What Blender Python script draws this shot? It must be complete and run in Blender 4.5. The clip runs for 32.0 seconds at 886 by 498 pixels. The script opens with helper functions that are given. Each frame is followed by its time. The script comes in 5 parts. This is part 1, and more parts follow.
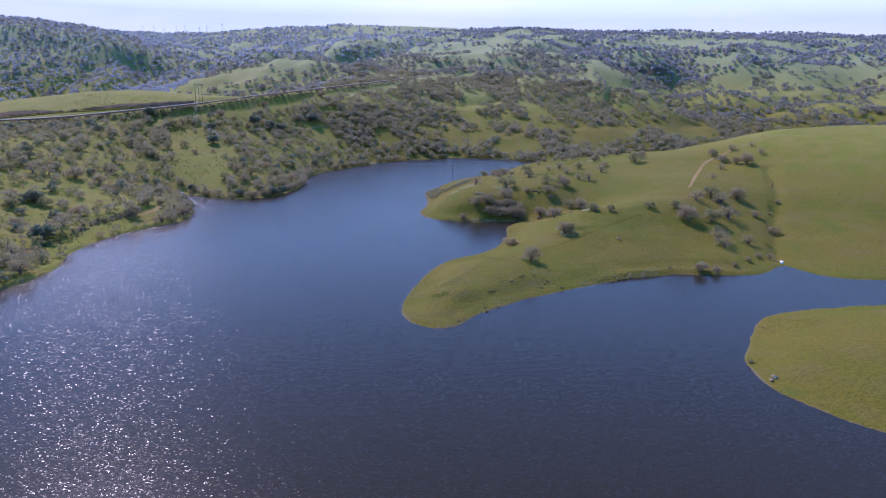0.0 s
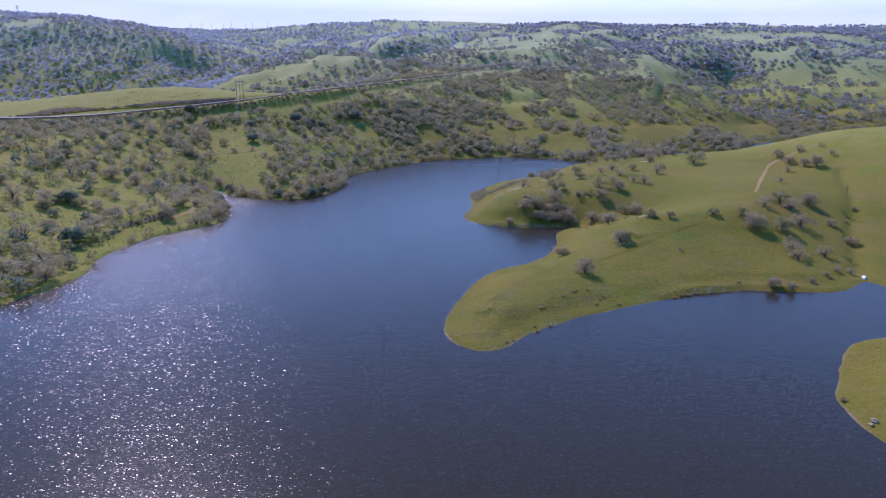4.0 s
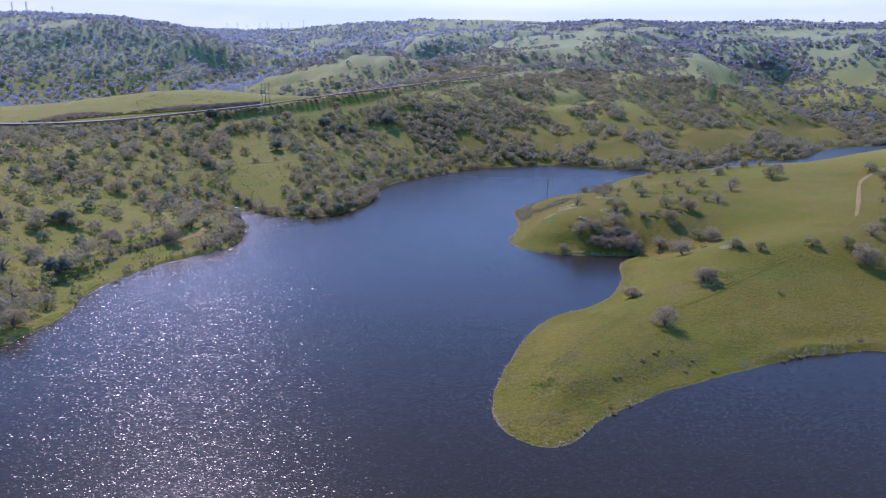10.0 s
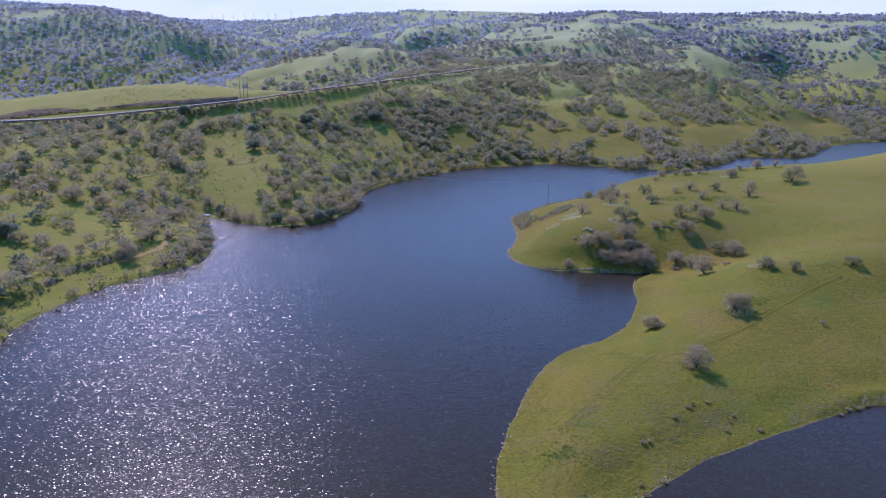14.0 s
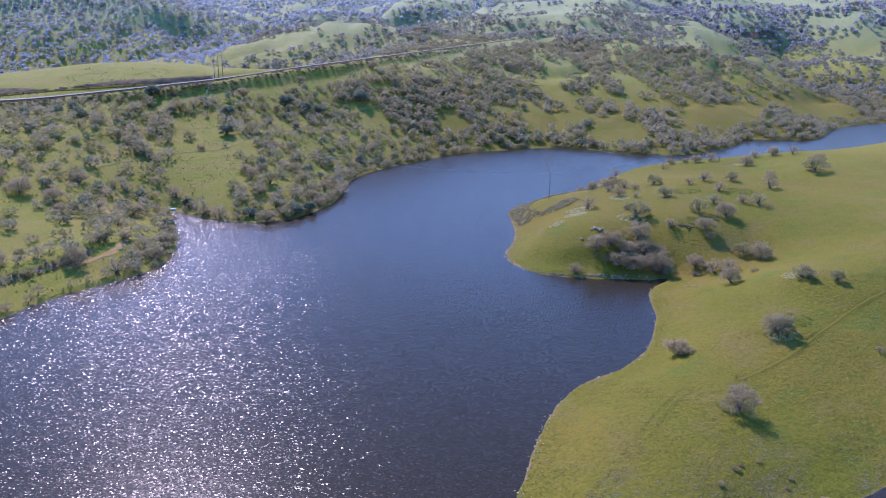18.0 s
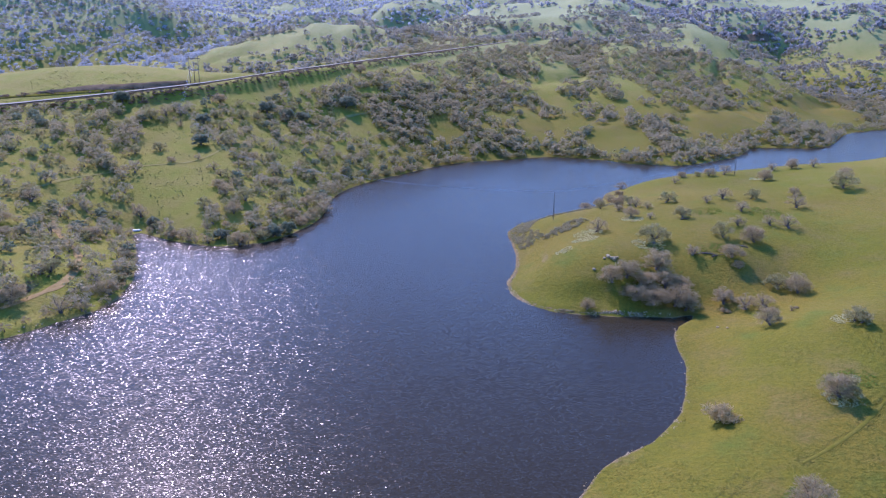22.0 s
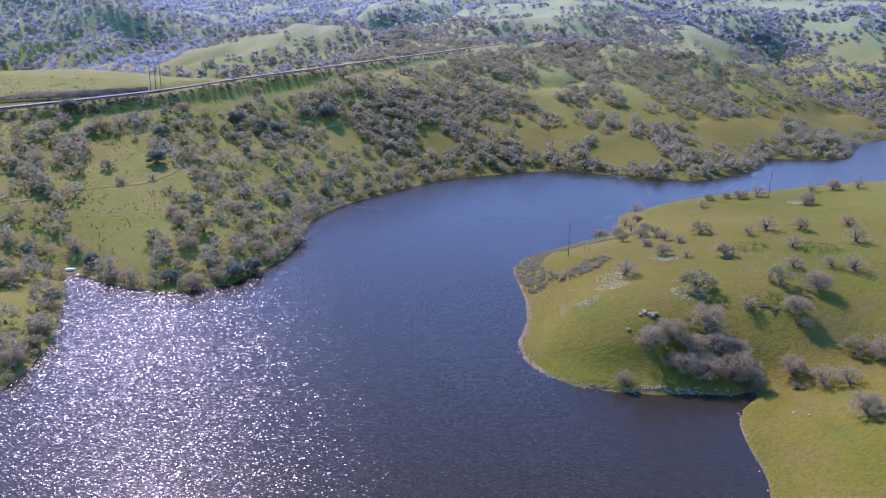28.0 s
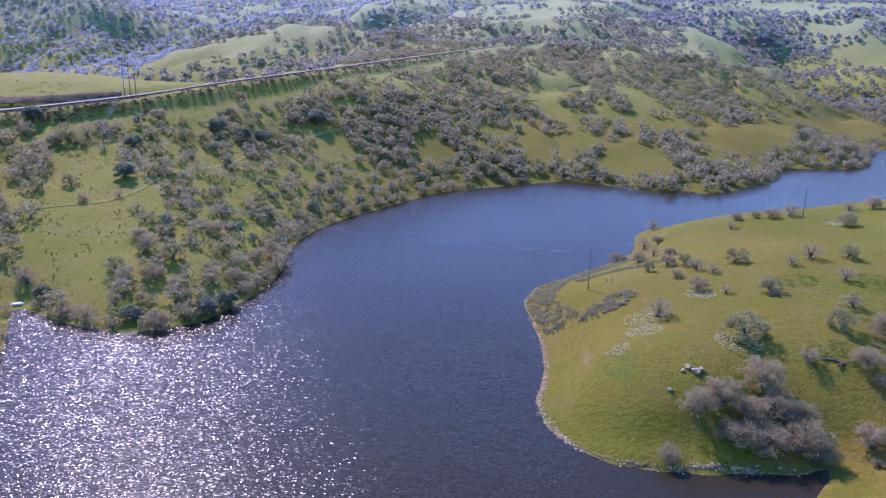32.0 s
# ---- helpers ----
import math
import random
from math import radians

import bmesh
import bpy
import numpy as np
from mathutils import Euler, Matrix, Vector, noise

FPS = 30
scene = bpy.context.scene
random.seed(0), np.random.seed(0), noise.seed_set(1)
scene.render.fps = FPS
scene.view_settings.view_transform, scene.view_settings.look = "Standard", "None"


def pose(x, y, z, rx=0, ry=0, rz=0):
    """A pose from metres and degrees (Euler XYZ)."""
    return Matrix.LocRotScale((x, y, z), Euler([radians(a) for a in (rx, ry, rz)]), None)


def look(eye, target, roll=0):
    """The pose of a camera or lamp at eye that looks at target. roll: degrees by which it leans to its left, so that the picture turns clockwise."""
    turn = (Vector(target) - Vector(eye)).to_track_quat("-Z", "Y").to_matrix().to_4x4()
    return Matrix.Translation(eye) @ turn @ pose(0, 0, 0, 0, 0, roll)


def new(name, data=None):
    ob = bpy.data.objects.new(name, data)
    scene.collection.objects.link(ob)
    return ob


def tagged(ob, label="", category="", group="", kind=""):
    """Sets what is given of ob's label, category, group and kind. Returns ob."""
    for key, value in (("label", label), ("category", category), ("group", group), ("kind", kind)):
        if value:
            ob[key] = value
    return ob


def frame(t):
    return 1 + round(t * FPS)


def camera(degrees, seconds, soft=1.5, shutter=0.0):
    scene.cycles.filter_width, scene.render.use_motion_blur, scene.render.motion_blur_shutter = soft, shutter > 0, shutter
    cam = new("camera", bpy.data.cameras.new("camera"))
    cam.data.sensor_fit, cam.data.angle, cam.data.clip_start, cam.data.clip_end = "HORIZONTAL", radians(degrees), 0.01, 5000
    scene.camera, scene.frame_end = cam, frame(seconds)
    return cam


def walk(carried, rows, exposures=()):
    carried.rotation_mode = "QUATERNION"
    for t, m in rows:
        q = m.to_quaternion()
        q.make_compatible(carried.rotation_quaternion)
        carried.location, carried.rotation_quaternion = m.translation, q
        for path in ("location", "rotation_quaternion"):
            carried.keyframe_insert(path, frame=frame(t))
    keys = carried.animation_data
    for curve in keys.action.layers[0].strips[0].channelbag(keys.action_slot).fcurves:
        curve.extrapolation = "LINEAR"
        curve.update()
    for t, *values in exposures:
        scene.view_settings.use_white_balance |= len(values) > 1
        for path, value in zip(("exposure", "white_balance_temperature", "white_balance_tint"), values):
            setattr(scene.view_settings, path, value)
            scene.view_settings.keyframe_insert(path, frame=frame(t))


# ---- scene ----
LENS = 63.64
PATH = [  # seconds, place, turn to the left, tilt, lean
    (0, 13.06, -11.84, 82.53, 0.998, -13.860, 1.097),
    (1, 13.20, -7.98, 82.36, 1.561, -13.981, 1.071),
    (2, 12.79, -2.77, 82.34, 2.173, -14.018, 1.033),
    (3, 11.98, 3.54, 82.42, 3.206, -14.072, 0.990),
    (3.5, 11.47, 7.05, 82.49, 3.842, -14.152, 0.968),
    (5.5, 8.98, 22.83, 82.87, 6.070, -14.401, 0.881),
    (6, 8.30, 27.11, 82.98, 6.515, -14.428, 0.862),
    (6.5, 7.60, 31.49, 83.08, 6.829, -14.483, 0.844),
    (7, 6.90, 35.95, 83.19, 7.071, -14.532, 0.829),
    (8, 5.51, 45.07, 83.41, 7.366, -14.483, 0.803),
    (9, 4.14, 54.35, 83.62, 7.381, -14.398, 0.786),
    (10, 2.82, 63.72, 83.82, 7.329, -14.328, 0.777),
    (11, 1.54, 73.10, 84.00, 7.159, -14.272, 0.777),
    (12, 0.31, 82.43, 84.18, 6.950, -14.201, 0.786),
    (12.5, -0.29, 87.08, 84.26, 6.895, -14.187, 0.793),
    (13, -0.88, 91.69, 84.34, 6.785, -14.351, 0.801),
    (13.5, -1.46, 96.29, 84.42, 6.670, -14.578, 0.812),
    (14, -2.04, 100.85, 84.50, 6.587, -14.914, 0.824),
    (14.5, -2.61, 105.39, 84.58, 6.461, -15.236, 0.837),
    (16.5, -4.87, 123.22, 84.87, 6.027, -16.518, 0.901),
    (17, -5.43, 127.61, 84.94, 5.932, -16.770, 0.918),
    (17.5, -5.99, 131.97, 85.00, 5.808, -16.758, 0.936),
    (18, -6.56, 136.30, 85.07, 5.733, -16.740, 0.954),
    (19, -7.70, 144.91, 85.19, 5.559, -16.716, 0.991),
    (20, -8.86, 153.46, 85.31, 5.331, -16.655, 1.026),
    (21, -10.05, 161.96, 85.41, 5.155, -16.600, 1.059),
    (22, -11.24, 170.45, 85.49, 4.959, -16.590, 1.090),
    (23, -12.46, 178.93, 85.56, 4.799, -16.616, 1.118),
    (24, -13.68, 187.44, 85.60, 4.595, -16.590, 1.143),
    (25, -14.91, 195.98, 85.62, 4.377, -16.581, 1.165),
    (25.5, -15.53, 200.27, 85.62, 4.281, -16.561, 1.175),
    (27.5, -17.98, 217.49, 85.60, 3.964, -16.461, 1.215),
    (28, -18.60, 221.81, 85.59, 3.898, -16.461, 1.226),
    (29, -19.83, 230.43, 85.57, 3.793, -16.392, 1.252),
    (30, -21.07, 238.99, 85.58, 3.663, -16.394, 1.286),
    (31, -22.35, 247.43, 85.64, 3.558, -16.398, 1.332),
    (32, -23.69, 255.65, 85.78, 3.398, -16.357, 1.395),
]


def aim(row):
    t, x, y, z, yaw, tilt, lean = row
    a, b = radians(yaw), radians(tilt)
    eye = Vector((x, y, z))
    ahead = Vector((-math.sin(a) * math.cos(b), math.cos(a) * math.cos(b), math.sin(b)))
    return (t, look(eye, eye + ahead * 100, lean))


cam = camera(LENS, 32.0, soft=1.2)
EXPOSURES = [(0, 0.91, 5650, 48), (7, 0.99, 5650, 49), (13, 0.96, 5650, 48), (17, 1.32, 5650, 48), (32, 1.39, 5650, 55)]  # seconds, stops, kelvin, tint
walk(cam, [aim(row) for row in PATH], EXPOSURES)

# ---- world, sun ----
SUN_AZ, SUN_EL = 29.9, 43.4  # degrees to the left of +y, degrees up
world = bpy.data.worlds.new("world")
scene.world = world
world.use_nodes = True
wn, wl = world.node_tree.nodes, world.node_tree.links
sky = wn.new("ShaderNodeTexSky")
sky.sky_type = "NISHITA"
sky.sun_disc = False
sky.sun_elevation = radians(SUN_EL)
sky.sun_rotation = radians(-SUN_AZ)
sky.altitude, sky.air_density, sky.dust_density, sky.ozone_density = 200, 1.6, 0.2, 6.0
wn["Background"].inputs["Strength"].default_value = 0.15
# thin high cloud
tc = wn.new("ShaderNodeTexCoord")
mp = wn.new("ShaderNodeMapping")
mp.inputs["Scale"].default_value = (2.2, 2.2, 9.0)
cn = wn.new("ShaderNodeTexNoise")
cn.inputs["Scale"].default_value, cn.inputs["Detail"].default_value, cn.inputs["Roughness"].default_value = 1.6, 6, 0.55
cr = wn.new("ShaderNodeMapRange")
for k, v in (("From Min", 0.42), ("From Max", 0.70), ("To Min", 0.0), ("To Max", 1.0)):
    cr.inputs[k].default_value = v
csep = wn.new("ShaderNodeSeparateXYZ")
clow = wn.new("ShaderNodeMapRange")
for k, v in (("From Min", 0.19), ("From Max", 0.07), ("To Min", 0.0), ("To Max", 0.95)):
    clow.inputs[k].default_value = v
haze = wn.new("ShaderNodeMix")
haze.data_type = "RGBA"
haze.inputs[6].default_value = (1.85, 2.55, 2.78, 1)
haze.inputs[7].default_value = (2.38, 2.93, 2.97, 1)
cmix = wn.new("ShaderNodeMix")
cmix.data_type = "RGBA"
hs = wn.new("ShaderNodeHueSaturation")
hs.inputs["Saturation"].default_value = 1.3
wl.new(tc.outputs["Generated"], mp.inputs["Vector"])
wl.new(mp.outputs[0], cn.inputs["Vector"])
wl.new(cn.outputs["Fac"], cr.inputs["Value"])
wl.new(tc.outputs["Generated"], csep.inputs[0])
wl.new(csep.outputs[2], clow.inputs["Value"])
wl.new(cr.outputs[0], haze.inputs[0])
wl.new(clow.outputs[0], cmix.inputs[0])
wl.new(sky.outputs[0], hs.inputs["Color"])
wl.new(hs.outputs[0], cmix.inputs[6])
wl.new(haze.outputs[2], cmix.inputs[7])
wl.new(cmix.outputs[2], wn["Background"].inputs["Color"])

sun = new("sun", bpy.data.lights.new("sun", "SUN"))
sun.data.energy, sun.data.angle, sun.data.color = 3.05, radians(0.53), (1.0, 0.94, 0.85)
sa, se = radians(SUN_AZ), radians(SUN_EL)
to_sun = Vector((-math.sin(sa) * math.cos(se), math.cos(sa) * math.cos(se), math.sin(se)))
sun.matrix_world = look(to_sun * 500, (0, 0, 0))
scene.view_settings.exposure = 0.0

# ---- the lie of the land ----
# Shoreline of the reservoir, west bank from the south to the far inlet
WEST_SHORE = [(-190, -300), (-178, 60), (-172, 170), (-163, 222), (-158.6, 243), (-153.4, 255), (-153, 277), (-163, 295), (-160, 324),
              (-155.5, 343), (-145, 360), (-137, 374), (-138.5, 390), (-146, 412), (-160, 437), (-171, 456), (-174, 462),
              (-166, 458), (-152, 451), (-135, 445.5), (-123, 447), (-112, 454), (-105, 467), (-101, 487), (-99.5, 503),
              (-102, 525), (-105, 550), (-99, 580), (-86, 606), (-73, 627), (-65, 643), (-48, 667), (-27, 681), (3, 700)]
FAR_SHORE = [(20, 711), (42, 708), (62, 702), (76, 689), (98, 689), (114, 688), (146, 717), (172, 746), (189, 788), (206, 798),
             (226, 798), (253, 803), (279, 834), (300, 880), (340, 935), (420, 990), (520, 1010), (530, 985), (430, 950),
             (375, 890), (345, 830), (325, 775), (285, 715), (222, 668), (160, 636), (112, 620), (68, 604)]
HEADLAND_SHORE = [(57, 597), (46, 581), (45, 569), (36, 545), (25, 534), (9, 517), (-3, 505), (-8, 493), (-9, 482), (-6.5, 465),
                  (-5, 445), (-5.7, 430), (-9, 416), (-8.5, 408), (-3, 397), (5, 391), (14, 389), (23, 390), (35, 390), (47, 391)]
POINT_SHORE = [(54, 396), (48, 387), (42.5, 379), (41, 372), (40.5, 358), (38, 342), (32.6, 325), (25, 315), (17, 309), (10, 301),
               (5, 291), (1, 276), (-3.5, 255), (-6, 238), (-6, 228), (-2, 217.5), (5, 212.5), (11, 212.5), (16, 218), (23, 230),
               (34, 241), (45, 250), (62, 263), (80, 275), (92, 282), (106, 286), (120, 287.5), (141, 288), (151, 293), (163.5, 308.5)]
EAST_SHORE = [(167.5, 297), (175, 287), (197, 284.7), (260, 290), (330, 304), (330, 272), (260, 259), (177, 250), (161, 247),
              (142, 242), (124, 232.5), (116, 221), (105, 200), (100, 188), (99.7, 174), (105.5, 163), (112, 153), (118, 147),
              (150, 125), (220, 90), (300, 40), (300, -300)]
SHORE = WEST_SHORE + FAR_SHORE + HEADLAND_SHORE + POINT_SHORE + EAST_SHORE

# Heights along crests, slopes and hollows
WEST_BANK = [(-149, 479, 8), (-203, 551, 24), (-182, 557, 26), (-160, 396, 5), (-222, 440, 15), (-238, 610, 42), (-257, 540, 31),
             (-261, 500, 27), (-184, 390, 7), (-292, 480, 31), (-253, 430, 19), (-234, 380, 13), (-202, 330, 6), (-183, 290, 4),
             (-230, 260, 10), (-280, 330, 22), (-350, 420, 32), (-131, 600, 15), (-155, 640, 28), (-109, 715, 27), (-72, 760, 30),
             (-32, 745, 18), (-52, 900, 52), (-128, 500, 9)]
ROAD_LINE = [(-395, 543, 35.5), (-352, 557, 36), (-316, 575, 37.8), (-288, 593.5, 40.8), (-250, 615, 45), (-211, 645, 49.6),
             (-190, 697, 53.6), (-154, 783, 58.3), (-104, 906, 65), (-58, 1029, 71), (-17, 1124, 77)]
RIDGES = [(-418, 690, 47), (-359, 720, 52), (-290, 722, 56), (-240, 700, 56), (-364, 1000, 44), (-358, 1060, 58), (-318, 1100, 74),
          (-254, 1150, 88), (-197, 1100, 78), (-159, 1050, 62), (-330, 850, 20), (-480, 900, 10), (-230, 860, 35), (-560, 760, 30),
          (-420, 800, 14), (-340, 790, 22), (-270, 780, 30)]
FAR_BANK = [(-5, 840, 30), (89, 825, 16), (79, 1016, 56), (214, 1156, 67), (212, 880, 16), (104, 760, 9), (183, 960, 28), (321, 1100, 27),
            (175, 1010, 37), (13, 950, 53), (42, 920, 43), (381, 1043, 12), (311, 1163, 35), (490, 1287, 36), (451, 1365, 46),
            (272, 840, 4), (560, 1100, 20), (700, 1200, 40)]
MOUNTAINS = [(-1134, 1500, 171), (-1005, 1500, 169), (-866, 1500, 167), (-806, 1600, 158), (-806, 1720, 154), (-876, 2400, 192),
             (-692, 2300, 195), (-524, 2200, 200), (-371, 2100, 191), (-166, 2100, 188), (-12, 2100, 193), (138, 2100, 199),
             (227, 2100, 207), (330, 2100, 200), (411, 2000, 187), (507, 1900, 169), (583, 1900, 178), (714, 1900, 177),
             (900, 1900, 180), (1096, 1900, 179), (1400, 1900, 180), (-1500, 1500, 170)]
MOUNTAIN_SIDES = [(-751, 1250, 76), (-648, 1403, 116), (-560, 1500, 94), (-646, 1900, 119), (-374, 1800, 132), (-267, 1700, 131),
                  (-106, 1450, 95), (12, 1450, 99), (72, 1500, 114), (-710, 1150, 26), (-544, 1150, 33), (-470, 1310, 46), (167, 1339, 108),
                  (403, 1543, 110), (601, 1563, 111), (480, 1410, 40), (800, 1400, 70), (1100, 1300, 70), (-900, 1200, 60), (-1000, 800, 50)]
EAST_HILLS = [(45, 286, 4), (40, 321, 3), (67, 327, 9.5), (95, 360, 14.5), (86, 363, 14), (128, 365, 17), (160, 395, 17), (178, 408, 17),
              (162, 434, 21.5), (143, 508, 23), (203, 540, 32), (240, 550, 40), (267, 545, 45), (299, 540, 48), (336, 540, 50),
              (232, 400, 17), (220, 340, 7), (176, 345, 4), (187, 385, 10), (205, 440, 19), (225, 490, 28), (120, 345, 10), (93, 325, 8),
              (190, 502, 24), (420, 480, 48), (300, 420, 28), (130, 300, 3), (15, 240, 3.5), (20, 275, 4.5), (420, 600, 40)]
HEADLAND = [(44, 433, 13.5), (26, 410, 11.3), (14, 427, 11), (28, 455, 13), (10, 473, 9.5), (67, 479, 16), (82, 495, 17.5), (69, 418, 13),
            (61, 396, 2), (118, 546, 17.5), (86, 529, 15.5), (116, 487, 18), (83, 409, 6), (76, 390, 5), (110, 412, 12), (60, 520, 12.5),
            (20, 500, 7), (62, 560, 10.5), (103, 573, 15.5), (125, 578, 16.5), (145, 584, 18.5), (163, 592, 19), (182, 605, 17), (202, 622, 15.5), (222, 642, 13), (203, 590, 24), (222, 592, 28), (80, 566, 13.5), (30, 398, 4.8), (180, 580, 22)]
THIRD_POINT = [(150, 190, 6), (125, 190, 4), (180, 210, 7), (250, 200, 14), (200, 150, 8), (300, 230, 12), (350, 120, 20)]
LAKE_BED = [(-60, 300, -6), (-70, 150, -6), (60, 220, -4), (0, 600, -6), (-40, 450, -6), (50, 650, -4), (150, 660, -3), (150, 265, -3), (0, 0, -6),
            (100, 60, -6), (240, 740, -3), (300, 820, -3), (-130, 420, -2), (20, 355, -3)]
RIM = [(-2500, -800, 60), (2500, -800, 60), (-2600, 1500, 170), (2600, 1500, 150), (-1500, 3600, 180), (0, 3600, 180), (1500, 3600, 180),
       (-700, 0, 60), (700, 0, 60), (-600, 400, 50), (800, 600, 60), (0, -900, 30)]
HEIGHTS = np.array(WEST_BANK + ROAD_LINE + RIDGES + FAR_BANK + MOUNTAINS + MOUNTAIN_SIDES + EAST_HILLS + HEADLAND + THIRD_POINT + LAKE_BED + RIM, float)


def spaced(line, step):
    """Points along a line of corners, about step apart."""
    out = []
    for a, b in zip(line[:-1], line[1:]):
        n = max(1, int(round(math.dist(a, b) / step)))
        for k in range(n):
            out.append([a[i] + (b[i] - a[i]) * k / n for i in range(len(a))])
    out.append(list(line[-1]))
    return np.array(out, float)


def rounded_line(line, times=2):
    """Corners cut off a line."""
    p = np.array(line, float)
    for _ in range(times):
        q = np.empty((2 * len(p), p.shape[1]))
        q[0], q[-1] = p[0], p[-1]
        q[1:-1:2] = 0.75 * p[:-1] + 0.25 * p[1:]
        q[2:-1:2] = 0.25 * p[:-1] + 0.75 * p[1:]
        p = q
    return p


SHORE_RING = rounded_line(SHORE)


def lattice(ix, iy, seed):
    h = (ix * 374761393 + iy * 668265263 + seed * 974711) & 0x7FFFFFFF
    h = ((h ^ (h >> 13)) * 1274126177) & 0x7FFFFFFF
    return ((h ^ (h >> 16)) & 0xFFFF) / 65535.0


def value_noise(x, y, seed=0):
    ix, iy = np.floor(x).astype(np.int64), np.floor(y).astype(np.int64)
    fx, fy = x - ix, y - iy
    fx, fy = fx * fx * fx * (fx * (fx * 6 - 15) + 10), fy * fy * fy * (fy * (fy * 6 - 15) + 10)
    a, b = lattice(ix, iy, seed), lattice(ix + 1, iy, seed)
    c, d = lattice(ix, iy + 1, seed), lattice(ix + 1, iy + 1, seed)
    return (a + (b - a) * fx) * (1 - fy) + (c + (d - c) * fx) * fy - 0.5


def fractal(x, y, size, octaves=4, seed=0, gain=0.5):
    out, amp = 0.0, 1.0
    for k in range(octaves):
        c, s = math.cos(0.6 + k), math.sin(0.6 + k)
        out = out + amp * value_noise((c * x - s * y) / size + 17.3 * k, (s * x + c * y) / size - 9.1 * k, seed + k)
        size, amp = size / 2.03, amp * gain
    return out


def smoothstep(a, b, v):
    k = np.clip((v - a) / (b - a), 0, 1)
    return k * k * (3 - 2 * k)


def shore_distance(x, y):
    """Metres to the shoreline: positive on land, negative in the water."""
    p, q = SHORE_RING, np.roll(SHORE_RING, -1, 0)
    best, inside = np.full(x.shape, 1e12), np.zeros(x.shape, bool)
    for (ax, ay), (bx, by) in zip(p, q):
        dx, dy = bx - ax, by - ay
        k = np.clip(((x - ax) * dx + (y - ay) * dy) / (dx * dx + dy * dy + 1e-9), 0, 1)
        best = np.minimum(best, (x - ax - k * dx) ** 2 + (y - ay - k * dy) ** 2)
        if ay != by:
            inside ^= ((ay > y) != (by > y)) & (x < dx * (y - ay) / dy + ax)
    return np.sqrt(best) * np.where(inside, -1, 1)


shore_points = spaced([p for p in SHORE if p[1] > -100], 26)
SPOTS = np.vstack([HEIGHTS, np.c_[shore_points, np.zeros(len(shore_points))]])
SPOTS[:, :2] /= 100.0


def bending(r2):
    return 0.5 * r2 * np.log(r2 + 1e-12)


n_spots = len(SPOTS)
kern = bending(((SPOTS[:, None, :2] - SPOTS[None, :, :2]) ** 2).sum(-1)) + np.eye(n_spots) * 0.004
side = np.c_[np.ones(n_spots), SPOTS[:, :2]]
weights = np.linalg.solve(np.block([[kern, side], [side.T, np.zeros((3, 3))]]), np.r_[SPOTS[:, 2], 0, 0, 0])


def smooth_height(x, y):
    px, py = x.ravel() / 100.0, y.ravel() / 100.0
    out = weights[n_spots] + weights[n_spots + 1] * px + weights[n_spots + 2] * py
    for k in range(n_spots):
        out += weights[k] * bending((px - SPOTS[k, 0]) ** 2 + (py - SPOTS[k, 1]) ** 2)
    return out.reshape(x.shape)


ROAD_MID = rounded_line([(x, y) for x, y, _ in ROAD_LINE], 2)
ROAD_PROFILE = rounded_line(ROAD_LINE, 3)


def line_distance(x, y, line):
    best = np.full(x.shape, 1e12)
    for (ax, ay), (bx, by) in zip(line[:-1], line[1:]):
        dx, dy = bx - ax, by - ay
        k = np.clip(((x - ax) * dx + (y - ay) * dy) / (dx * dx + dy * dy + 1e-9), 0, 1)
        best = np.minimum(best, (x - ax - k * dx) ** 2 + (y - ay - k * dy) ** 2)
    return np.sqrt(best)


GULLY = rounded_line([(163, 312), (168, 326), (174, 341), (186, 372), (198, 398), (207, 420), (216, 450), (223, 474)])
SHORE_CUTS = [(28, 390, 24, 10), (112, 287, 30, 9), (86, 279, 16, 8), (-168, 300, 8, 18), (-158, 262, 8, 16), (-150, 350, 12, 14)]  # eroded banks: middle, half length, half width
WEST_CUT = [(-176, 285), (-172, 309), (-171, 324), (-174, 341), (-168, 356), (-162, 370), (-163, 385), (-170, 402)]


def cut_bank(x, y):
    """Rise of the land above the cut bank behind the shore bench of the west spit."""
    best, out = np.full(x.shape, 1e12), np.zeros(x.shape)
    for k, ((ax, ay), (bx, by)) in enumerate(zip(WEST_CUT[:-1], WEST_CUT[1:])):
        dx, dy = bx - ax, by - ay
        u = np.clip(((x - ax) * dx + (y - ay) * dy) / (dx * dx + dy * dy), 0, 1)
        r = np.hypot(x - ax - u * dx, y - ay - u * dy)
        s = r * np.sign(dx * (y - ay) - dy * (x - ax))
        part_ = (k + u) / (len(WEST_CUT) - 1)
        rise = 2.2 * smoothstep(0, 0.25, part_) * smoothstep(1, 0.75, part_) * smoothstep(0, 2.2, s) * (1 - smoothstep(5, 22, s))
        out = np.where(r < best, rise, out)
        best = np.minimum(best, r)
    return out


def gullies(x, y):
    """Broad and small hollows that run down the hills: low in the hollow, high on the rounded spurs."""
    u = x + 40 * fractal(x, y, 210, 2, 33)
    broad = np.minimum(np.abs(fractal(u, 0.62 * y, 250, 3, 31)) / 0.30, 1.0) - 0.5
    small = np.minimum(np.abs(fractal(u, 0.55 * y, 95, 3, 37)) / 0.26, 1.0) - 0.5
    return broad, small


